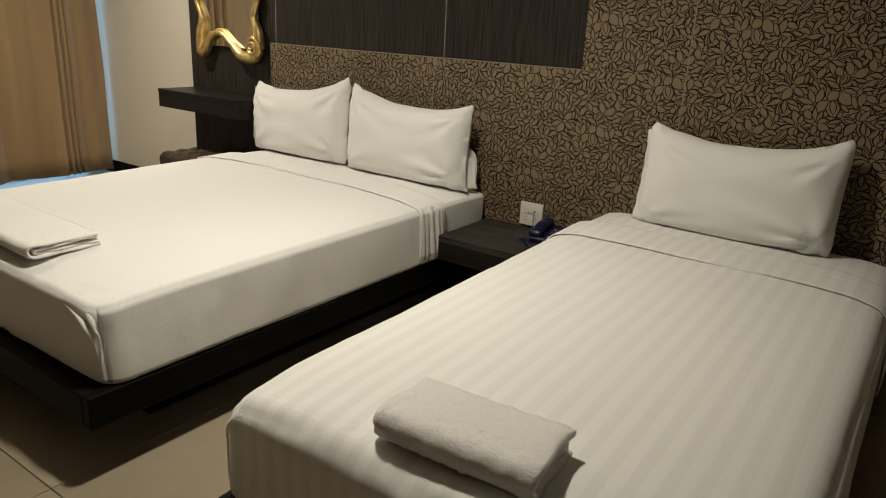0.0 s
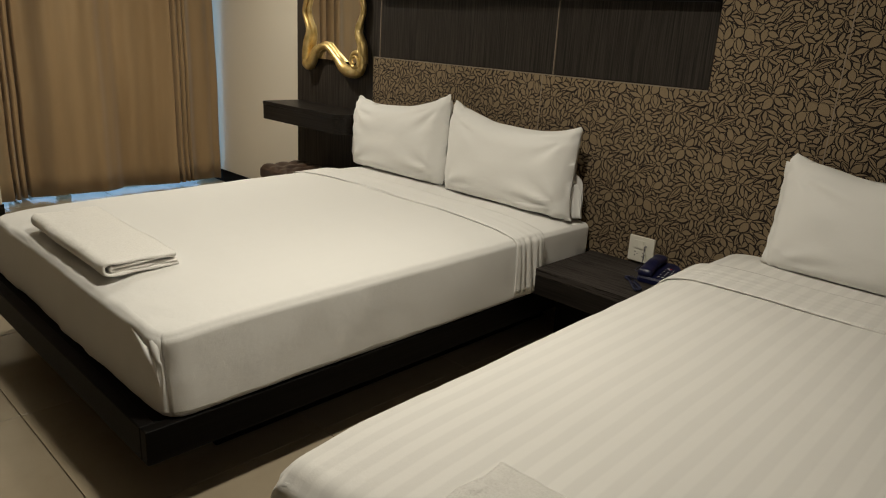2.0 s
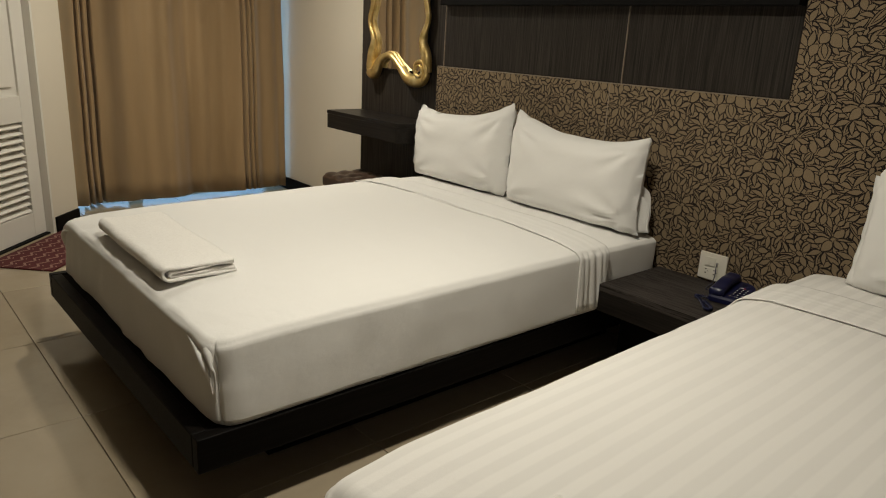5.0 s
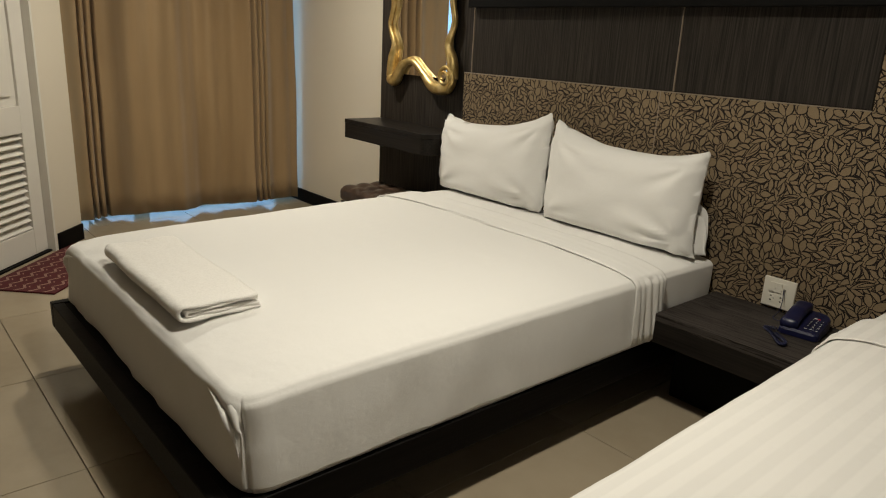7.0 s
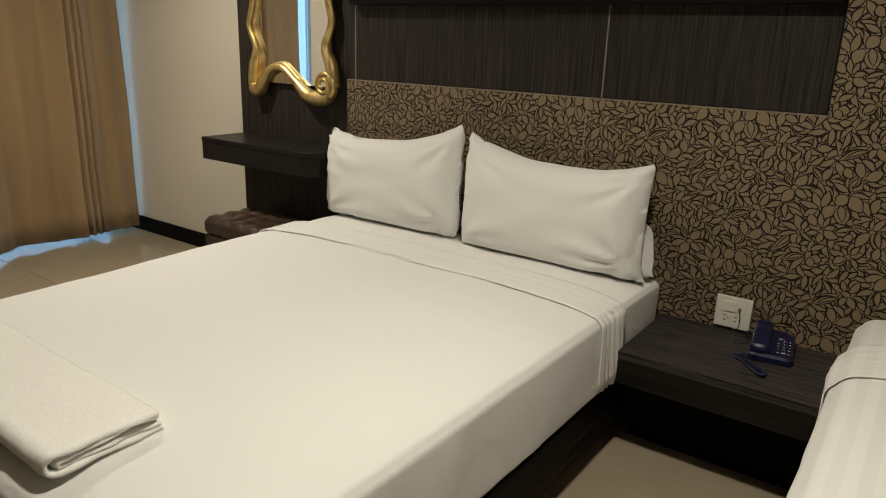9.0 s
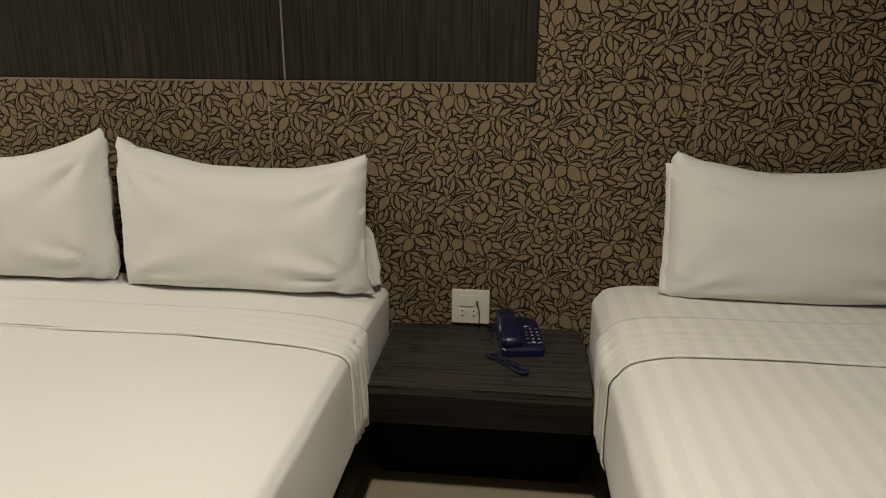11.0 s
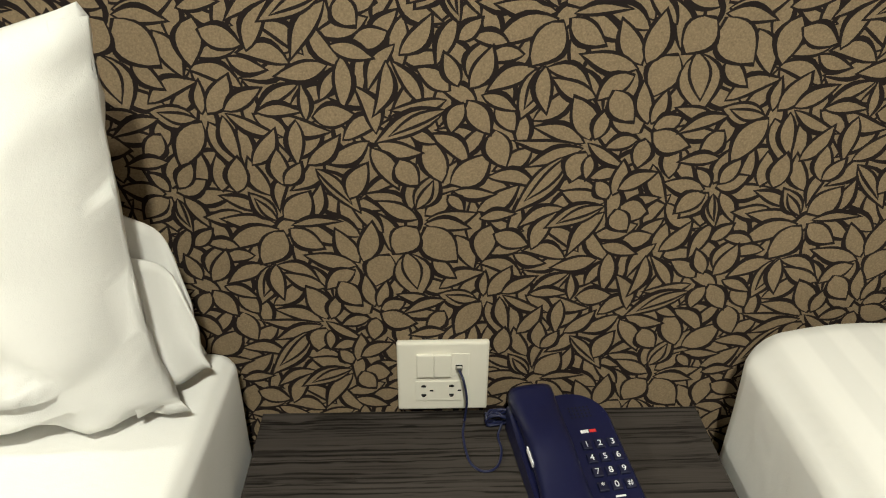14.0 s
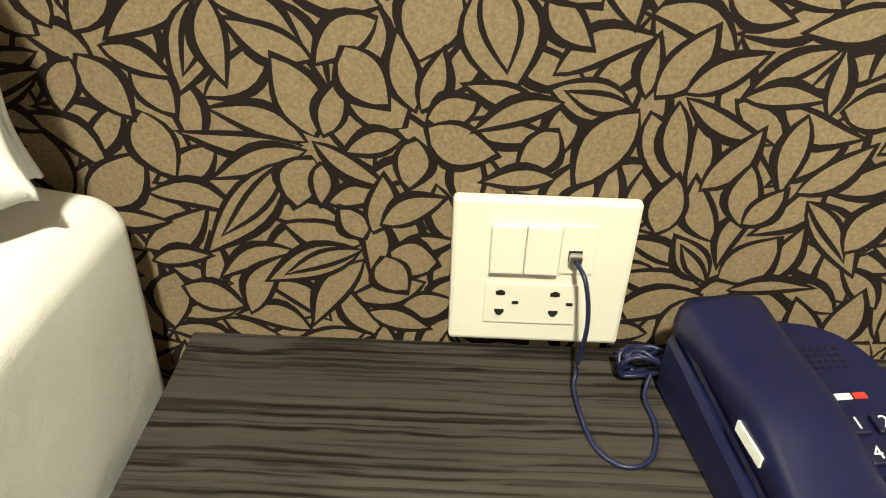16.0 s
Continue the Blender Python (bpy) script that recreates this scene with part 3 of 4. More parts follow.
# ---- soft goods ----
def ticks(lo, hi, step, r):
    """Even steps from lo to hi, with finer ones across the rounded ends."""
    if hi - lo < 4 * r:
        n = max(2, int((hi - lo) / step))
        return [lo + (hi - lo) * k / n for k in range(n + 1)]
    n = max(2, int((hi - lo - 2 * r) / step))
    ends = (0.0, 0.3, 0.6, 0.85)
    return [lo + r * e for e in ends] + [lo + r + (hi - lo - 2 * r) * k / n for k in range(n + 1)] + [hi - r * e for e in ends[::-1]]


def round_corner(x, y, x0, x1, y0, radius):
    """Moves a point of a rectangle so that its two corners at y0 become round in plan."""
    side = 1 if x > (x0 + x1) / 2 else -1
    edge = x1 if side > 0 else x0
    a, b = radius - (edge - x) * side, radius - (y - y0)
    if a <= 0 or b <= 0:
        return x, y
    k = max(a, b) / math.hypot(a, b)
    return edge - side * (radius - a * k), y0 + radius - b * k


def soft_box(x0, x1, y0, y1, z0, z1, r, step, crown=0.0, grow=0.0, keep=None, wave=None, rise=0.0, shoulder=0.0, taper=0.0, corner=0.0):
    """A cushioned box: rounded edges, a crowned top and slight waves; keep picks faces by their middle."""
    bm = bmesh.new()
    lo, hi = Vector((x0, y0, z0)), Vector((x1, y1, z1))
    mid = (lo + hi) / 2
    for axis in range(3):
        a, b = [k for k in range(3) if k != axis]
        ta, tb = (ticks(lo[k], hi[k], step[k] if isinstance(step, tuple) else step, r) for k in (a, b))
        na, nb = len(ta) - 1, len(tb) - 1
        for side in (0, 1):
            grid = []
            for i in range(na + 1):
                row = []
                for j in range(nb + 1):
                    p = Vector((0, 0, 0))
                    p[axis] = hi[axis] if side else lo[axis]
                    p[a] = ta[i]
                    p[b] = tb[j]
                    row.append(bm.verts.new(p))
                grid.append(row)
            for i in range(na):
                for j in range(nb):
                    q = (grid[i][j], grid[i + 1][j], grid[i + 1][j + 1], grid[i][j + 1])
                    bm.faces.new(q)
    bmesh.ops.remove_doubles(bm, verts=bm.verts, dist=1e-5)
    for v in bm.verts:
        p = v.co.copy()
        inner = Vector([min(max(p[k], lo[k] + r), hi[k] - r) for k in range(3)])
        d = p - inner
        nrm = d.normalized() if d.length > 1e-6 else Vector((0, 0, 1))
        q = inner + nrm * (r + grow)
        u, w = (p.x - mid.x) / (hi.x - lo.x) * 2, (p.y - mid.y) / (hi.y - lo.y) * 2
        if p.z > mid.z:
            q.z += crown * (1 - u ** 4) * (1 - w ** 4) - 0.006 * (abs(u * w) ** 6)
        if p.z > mid.z:
            drop = max(0.0, 1 - (1 - abs(u)) * (hi.x - lo.x) / 0.28) ** 2 + 0.7 * max(0.0, 1 - (p.y - lo.y) / 0.22) ** 2
            q.z -= shoulder * drop * (p.z - mid.z) / (hi.z - mid.z)
        if corner:
            q.x, q.y = round_corner(q.x, q.y, lo.x, hi.x, lo.y, corner)
        q.x -= taper * u * (p.z - lo.z) / (hi.z - lo.z) * (hi.y - p.y) / (hi.y - lo.y)
        if p.z > lo.z + r:
            q.z += rise * (p.y - lo.y) / (hi.y - lo.y)
        q += nrm * (0.004 * noise.noise(p * 2.3) + 0.0015 * noise.noise(p * 9.0))
        if wave:
            q += wave(p, nrm)
        v.co = q
    if keep:
        bmesh.ops.delete(bm, geom=[f for f in bm.faces if not keep(f.calc_center_median())], context="FACES")
    bmesh.ops.recalc_face_normals(bm, faces=bm.faces)
    return bm


def thicken(ob, amount):
    s = ob.modifiers.new("thickness", "SOLIDIFY")
    s.thickness, s.offset = amount, 1.0


def make_bed(kind, x0, x1, yf, y_fold, y_hem, zt, crown, rise, shoulder, taper, label, group):
    """Low platform bed: dark frame on a set-back plinth, mattress, tucked top sheet with its turned-down hem."""
    bed = thing("platform_bed", label, "bed", group)
    part("side_rail", block(x0 - 0.008, x0 + 0.03, yf - 0.062, -0.03, 0.165, 0.268, 0.004), M["wood_frame"], bed)
    part("side_rail", block(x1 - 0.03, x1 + 0.008, yf - 0.062, -0.03, 0.165, 0.268, 0.004), M["wood_frame"], bed)
    part("foot_rail", block(x0 + 0.031, x1 - 0.031, yf - 0.062, yf - 0.02, 0.165, 0.2675, 0.004), M["wood_frame"], bed)
    part("base_board", block(x0 + 0.031, x1 - 0.031, yf - 0.019, -0.03, 0.175, 0.262, 0.003), M["black"], bed)
    part("plinth", block(x0 + 0.20, x1 - 0.20, yf + 0.24, -0.03, 0.0, 0.1745, 0.003), M["black"], bed)
    corner = 0.04 if kind == "single" else 0.075
    edge = 0.048 if kind == "single" else 0.019
    stripe = M["linen_stripe"] if kind == "single" else M["linen_faint"]
    mat = tagged(part("mattress", soft_box(x0, x1, yf, -0.022, 0.264, zt, edge, 0.03, crown - 0.002, rise=rise, shoulder=shoulder, taper=taper, corner=corner), stripe, smooth=True), "thick mattress in white striped fitted sheet", "mattress", group)
    part("piping", tube([(x0 + 0.012, y, 0.285) for y in (yf + 0.06, -0.08)], 0.004, 6), M["linen"], mat)
    part("piping", tube([(x1 - 0.012, y, 0.285) for y in (yf + 0.06, -0.08)], 0.004, 6), M["linen"], mat)

    def sag(p, nrm):
        low = max(0.0, 0.5 - p.z) / 0.2
        return nrm * (0.0022 * noise.noise(Vector((p.x * 3, p.y * 5, p.z * 8))) + 0.0028 * max(0, noise.noise(Vector((p.x * 2 + p.y * 4, p.y * 9, p.z * 3)))) + 0.005 * low * noise.noise(Vector((p.x * 14, p.y * 14, p.z * 2))) + 0.007 * math.exp(-((p.y - yf) / 0.07) ** 2) * noise.noise(Vector((p.x * 11, p.y * 20, p.z * 9))))

    def folds(p, nrm):
        side = 1.0 if abs(nrm.x) > 0.6 else 0.12
        band = math.exp(-((p.y - (y_fold + y_hem) / 2) / 0.075) ** 2)
        wave = math.sin((p.y + 0.06 * p.z) * 165.0 + 1.3 * math.sin(p.y * 61))
        return nrm * (0.004 + 0.008 * side * band * wave) + sag(p, nrm)

    sheet = part("top_sheet", soft_box(x0, x1, yf, -0.022, 0.27, zt, edge, 0.022, crown, 0.005, lambda c: c.y < y_fold and c.z > 0.285, sag, rise, shoulder, taper, corner), stripe, smooth=True)
    thicken(sheet, 0.003)
    tagged(sheet, "white cotton top sheet tucked over the mattress", "bed sheet", group)
    hem = part("turned_hem", soft_box(x0, x1, yf, -0.022, 0.27, zt, edge, (0.022, 0.008, 0.02), crown, 0.008, lambda c: y_hem < c.y < y_fold and c.z > 0.29, folds, rise, shoulder, taper), stripe, sheet, "turned-down hem of the sheet", smooth=True)
    thicken(hem, 0.004)
    line = []
    w = x1 - x0
    for k in range(41):
        u = k / 40
        line.append((x0 + 0.035 + (w - 0.07) * u, y_hem + 0.006 * math.sin(u * 9), zt + 0.012 + rise * (y_hem - yf) / -yf + crown * (1 - (2 * u - 1) ** 4) - shoulder * max(0.0, 1 - min(u, 1 - u) * w / 0.14) ** 2))
    part("hem_edge", tube(line, 0.0035, 6), stripe, sheet, "rolled edge of the turned hem", smooth=True)
    # folded corners at the foot
    zt -= shoulder * 1.5
    for bx, sgn in ((x1, 1), (x0, -1)):
        cx = bx - sgn * taper * 0.75
        pts = smooth_line([(cx - sgn * 0.15, yf + 0.03, zt - 0.004), (cx - sgn * 0.09, yf + 0.015, zt - 0.008), (cx - sgn * 0.045, yf + 0.008, zt - 0.022), (cx - sgn * 0.016, yf + 0.0, zt - 0.06), (cx - sgn * 0.002, yf + 0.0, 0.42), (cx - sgn * 0.002, yf + 0.0, 0.34), (cx - sgn * 0.006, yf + 0.004, 0.285)], 5)
        pts = [Vector((*round_corner(q.x, q.y, x0, x1, yf, corner), q.z)) for q in pts]
        part("corner_fold", tube(pts, [0.003 + 0.008 * math.exp(-((i - 10) / 5) ** 2) for i in range(len(pts))], 8), stripe, sheet, "folded corner of the sheet", smooth=True)
        if kind != "single":
            pts = smooth_line([(cx - sgn * 0.21, yf + 0.004, zt - 0.006), (cx - sgn * 0.13, yf - 0.004, zt - 0.018), (cx - sgn * 0.07, yf - 0.007, zt - 0.034), (cx - sgn * 0.035, yf - 0.006, zt - 0.065), (cx - sgn * 0.02, yf - 0.002, zt - 0.11), (cx - sgn * 0.014, yf + 0.003, zt - 0.16)], 6)
            pts = [Vector((*round_corner(q.x, q.y, x0, x1, yf, corner), q.z)) for q in pts]
            part("corner_fold", tube(pts, [0.0015 + 0.0085 * math.exp(-((i - 15) / 7) ** 2) for i in range(len(pts))], 10), stripe, sheet, "folded corner of the sheet", smooth=True)
    return bed


make_bed("queen", -1.842, -0.259, -2.03, -0.375, -0.56, 0.518, 0.028, 0.016, 0.012, 0.036, "low dark wooden double platform bed", "beds")
make_bed("single", 0.373, 1.53, -2.12, -0.37, -0.595, 0.545, 0.022, 0.026, 0.022, 0.014, "low dark wooden single platform bed", "beds")


def make_pillow(xc, width, y_low, y_top, z0, zl, zm, zr, thick, seed, label, ruffle):
    """A pillow stood up against the wall; zl, zm, zr give its top edge from one end to the other."""
    bm = bmesh.new()
    n, mrows = 44, 32
    off = Vector((seed * 3.1, seed * 1.7, 0))

    def shape(u, v, side):
        top = zm + (zl + zr - 2 * zm) / 2 * u * u * abs(u) ** 0.4 + (zr - zl) / 2 * u
        t = (v + 1) / 2
        x = xc + width / 2 * u * (1 - 0.02 * (1 - v * v) - (0.02 if seed == 2 else 0.055) * abs(v) ** 14 * u * u)
        if seed == 2 and u > 0 and v < 0:
            x += 0.030 * u ** 4 * v ** 8
        z = z0 + 0.012 * (1 - u * u) * 0 + (top - z0) * t
        y = y_low + (y_top - y_low) * t
        body = max((1 - abs(u) ** 4.5) * (1 - abs(v) ** 3.2), 0.0) ** 0.48
        edge = 0.004
        y += side * (thick / 2 * body + edge)
        p = Vector((u * 2, v * 2, side)) + off
        rim = 1 - body
        fold = 0.010 * noise.noise(p * 0.9) * body
        fold += 0.011 * rim * noise.noise(Vector((u * 3.0, v * 6.0, seed)))
        # creases that run in from the corners
        for cu, cv, k in ((0.9, -0.7, 1.0), (0.9, 0.8, 0.6), (-0.9, 0.8, 0.7), (-0.9, -0.8, 0.5)):
            du, dv = u - cu, v - cv
            r = math.hypot(du, dv)
            fold += k * (0.015 if cu > 0 and seed > 1 else 0.013) * math.exp(-(r / 0.55) ** 2) * math.sin(7 * math.atan2(dv, du) + seed) * min(1, r * 4)
        y += side * fold
        z += 0.006 * noise.noise(Vector((u * 2.5, seed, v))) * t
        return Vector((x, y, max(z, z0)))

    grids = []
    for side in (-1, 1):
        grids.append([[bm.verts.new(shape(-1 + 2 * i / n, -1 + 2 * j / mrows, side)) for j in range(mrows + 1)] for i in range(n + 1)])
        g = grids[-1]
        for i in range(n):
            for j in range(mrows):
                q = (g[i][j], g[i + 1][j], g[i + 1][j + 1], g[i][j + 1])
                bm.faces.new(q if side < 0 else q[::-1])
    f, b = grids
    for i in range(n):
        for j, flip in ((0, 1), (mrows, 0)):
            q = (f[i][j], f[i + 1][j], b[i + 1][j], b[i][j])
            bm.faces.new(q[::-1] if flip else q)
    for j in range(mrows):
        for i in (0, n):
            bm.faces.new((f[i][j], f[i][j + 1], b[i][j + 1], b[i][j]))
    bmesh.ops.recalc_face_normals(bm, faces=bm.faces)
    pil = tagged(part("pillow", bm, M["linen"], smooth=True), label, "pillow", "pillows")
    # gathered open end of the pillowcase
    if ruffle:
        bm = bmesh.new()
        rows = []
        rr = random.Random(seed)
        for j in range(25):
            t = j / 24
            z = z0 + 0.01 + ((zl if ruffle < 0 else zr) - z0 - (0.02 if ruffle > 0 else 0.045)) * t
            y = y_low + (y_top - y_low) * t
            amp = (0.0035 * math.sin(j * 1.2 + seed) + 0.0025 * rr.uniform(-1, 1)) * (0.25 if ruffle > 0 else 1.0)
            base = xc + ruffle * width / 2 * (1 - 0.02 * (1 - (2 * t - 1) ** 2))
            rows.append([bm.verts.new((base - ruffle * 0.025 + ruffle * (0.024 if ruffle > 0 else 0.036) * s, y + amp * s * 1.6 - 0.02 * (1 - s), z)) for s in (0, 0.35, 0.7, 1.0)])
        for r0, r1 in zip(rows, rows[1:]):
            for i in range(3):
                bm.faces.new((r0[i], r0[i + 1], r1[i + 1], r1[i]))
        ob = part("pillowcase_end", bm, M["linen"], pil, "gathered end of the pillowcase", smooth=True)
        thicken(ob, 0.003)
    return pil


make_pillow(-1.473, 0.75, -0.125, -0.10, 0.545, 0.938, 0.918, 1.018, 0.17, 1, "plump white pillow leaning on the bedhead", -1)
right_pillow = make_pillow(-0.679, 0.765, -0.155, -0.118, 0.545, 0.994, 0.912, 0.957, 0.17, 2, "wide white pillow with creased corner on the double bed", 1)
make_pillow(0.93, 0.745, -0.145, -0.085, 0.572, 0.982, 0.926, 0.998, 0.17, 3, "white pillow standing on the single bed", -1)


def pillow_flap(parent):
    """The slack open end of the pillowcase: two layers of cloth that stand out past the pillow's lower corner."""
    for lean, wide, tall in ((0.018, 0.070, 0.17), (0.042, 0.058, 0.205)):
        bm = bmesh.new()
        rows = []
        for i in range(13):
            s = i / 12
            curl = math.sin(math.pi * s)
            top = tall * (1 - 0.45 * s ** 2.0) * (1 - 0.5 * max(0.0, s - 0.8) / 0.2 * 0.5)
            col = []
            for j in range(13):
                t = j / 12
                x = -0.338 + wide * s * (1 - 0.10 * t * t) + 0.004 * math.sin(5 * t + 3 * s)
                y = -0.128 + lean + 0.035 * s - 0.018 * curl * (1 - 0.5 * t) - 0.016 * s ** 4 + 0.006 * math.sin(9 * s + 2.0 * t)
                col.append(bm.verts.new((x, y, 0.549 + top * t)))
            rows.append(col)
        for r0, r1 in zip(rows, rows[1:]):
            for j in range(12):
                bm.faces.new((r0[j], r1[j], r1[j + 1], r0[j + 1]))
        ob = part("pillowcase_flap", bm, M["linen"], parent, "slack open end of the pillowcase", smooth=True)
        thicken(ob, 0.003)


pillow_flap(right_pillow)


def make_towel(cx, cy, z, length, depth, high, turn, loft, mat, label):
    """A towel folded over twice: two nested layers bend round its front edge, their loose edges lie at the back."""
    tow = thing("folded_towel", label, "towel", "towels", pose(cx, cy, z, 0, 0, turn))

    def layer(name, t, front, back, mid, rad, seed, short):
        """One doubled-over cloth of thickness t, its bend of radius rad at the front."""
        path = []
        for k in range(int((back - front) / 0.008) + 1):
            path.append((back - k * 0.008, mid - rad, 0.0, -1.0))
        for k in range(1, 9):
            a = math.pi * k / 9
            path.append((front - rad * math.sin(a), mid - rad * math.cos(a), -math.sin(a), -math.cos(a)))
        for k in range(int((back - front) / 0.008) + 1):
            path.append((front + k * 0.008, mid + rad, 0.0, 1.0))
        n = int(length / 0.0075)
        bm = bmesh.new()
        sides = []
        for out in (1, -1):
            grid = []
            for i in range(n + 1):
                x = -length / 2 + short + (length - 2 * short) * i / n
                row = []
                for k, (py, pz, ny, nz) in enumerate(path):
                    p = Vector((x, py, pz + out * 0.01))
                    end = min(i, n - i, 2) / 2
                    h = out * t / 2 * (0.55 + 0.45 * end) + loft * (noise.noise(p * 150) + 1.2 * noise.noise(p * 75)) * (out > 0)
                    slack = 0.004 * noise.noise(Vector((x * 7, py * 9, seed))) * (nz > 0)
                    ragged = 0.010 * noise.noise(Vector((py * 14 + seed, pz * 40, 3.1))) * (2 * i / n - 1)
                    row.append(bm.verts.new((x + ragged, py + ny * h + 0.005 * noise.noise(Vector((x * 6, 2.0, seed))), max(pz + nz * h + slack, 0.0006))))
                grid.append(row)
            sides.append(grid)
        m = len(path)
        for grid in sides:
            for i in range(n):
                for k in range(m - 1):
                    bm.faces.new((grid[i][k], grid[i + 1][k], grid[i + 1][k + 1], grid[i][k + 1]))
        a, b = sides
        for i in range(n):
            for k in (0, m - 1):
                bm.faces.new((a[i][k], a[i + 1][k], b[i + 1][k], b[i][k]))
        for k in range(m - 1):
            for i in (0, n):
                bm.faces.new((a[i][k], a[i][k + 1], b[i][k + 1], b[i][k]))
        bmesh.ops.recalc_face_normals(bm, faces=bm.faces)
        part(name, bm, mat, tow, smooth=True)

    t = high * 0.27
    layer("outer_fold", t, -depth / 2 + high / 2, depth / 2, high / 2, (high - t) / 2, 1.3, 0.0)
    layer("inner_fold", t * 0.8, -depth / 2 + high * 0.62, depth / 2 - 0.006, high * 0.47, high * 0.13, 5.7, 0.006)
    return tow


make_towel(-1.055, -1.88, 0.546, 0.70, 0.24, 0.050, -0.5, 0.0012, M["towel_flat"], "white bath towel folded flat on the double bed")
make_towel(0.935, -1.977, 0.558, 0.335, 0.18, 0.066, 2.5, 0.0034, M["towel"], "white terry towel folded thick on the single bed")

# ---- bedside table, socket, telephone ----
NX0, NX1, NY, NZ = -0.246, 0.353, -0.432, 0.392
table = thing("bedside_table", "dark streaked wooden bedside table between the beds", "bedside table")
part("tabletop", block(NX0, NX1, NY, -0.001, NZ - 0.03, NZ, 0.002), M["wood_h"], table)
part("drawer_front", block(NX0, NX1, NY, NY + 0.02, NZ - 0.115, NZ - 0.0305, 0.002), M["wood_shelf"], table)
part("body", block(NX0 + 0.002, NX1 - 0.002, NY + 0.021, -0.001, NZ - 0.112, NZ - 0.0305), M["black"], table)
part("plinth", block(NX0, NX1, -0.25, -0.001, 0, NZ - 0.1125, 0.003), M["black"], table)


def make_plate():
    """Double wall plate: two rockers, a telephone jack and two sockets."""
    pl = thing("wall_socket_plate", "ivory plastic wall plate with switches and sockets", "wall socket", m=pose(0.0005, 0, 0.459))
    part("cover", block(-0.060, 0.060, -0.010, -0.0006, -0.057, 0.057, 0.003), M["plastic"], pl)
    for x0 in (-0.0346, -0.0118):
        part("rocker_switch", block(x0, x0 + 0.0225, -0.0145, -0.010, 0.003, 0.040, 0.0012), M["plastic"], pl)
    part("jack_module", block(0.0112, 0.034, -0.0112, -0.010, 0.003, 0.040, 0.0006), M["plastic"], pl)
    part("jack_port", block(0.0165, 0.0255, -0.0116, -0.0100, 0.0135, 0.0215), M["slot"], pl)
    part("plug", block(0.017, 0.025, -0.017, -0.0115, 0.0142, 0.0205, 0.001), M["steel"], pl, "clear telephone plug")
    part("socket_module", block(-0.0365, 0.0270, -0.0112, -0.010, -0.040, -0.006, 0.0008), M["plastic"], pl)
    for cx in (-0.0255, 0.0115):
        for z in (-0.0145, -0.0295):
            part("socket_slot", block(cx - 0.0032, cx + 0.0032, -0.0118, -0.011, z - 0.0012, z + 0.0016), M["slot"], pl)
            bm = bmesh.new()
            bmesh.ops.create_circle(bm, cap_ends=True, radius=0.0024, segments=10, matrix=pose(cx, -0.01195, z + (0.001 if z > -0.02 else -0.001), 90))
            part("socket_hole", bm, M["slot"], pl)
        part("earth_slot", block(cx + 0.0082, cx + 0.0128, -0.0118, -0.011, -0.0230, -0.0208), M["slot"], pl)
    return pl


make_plate()


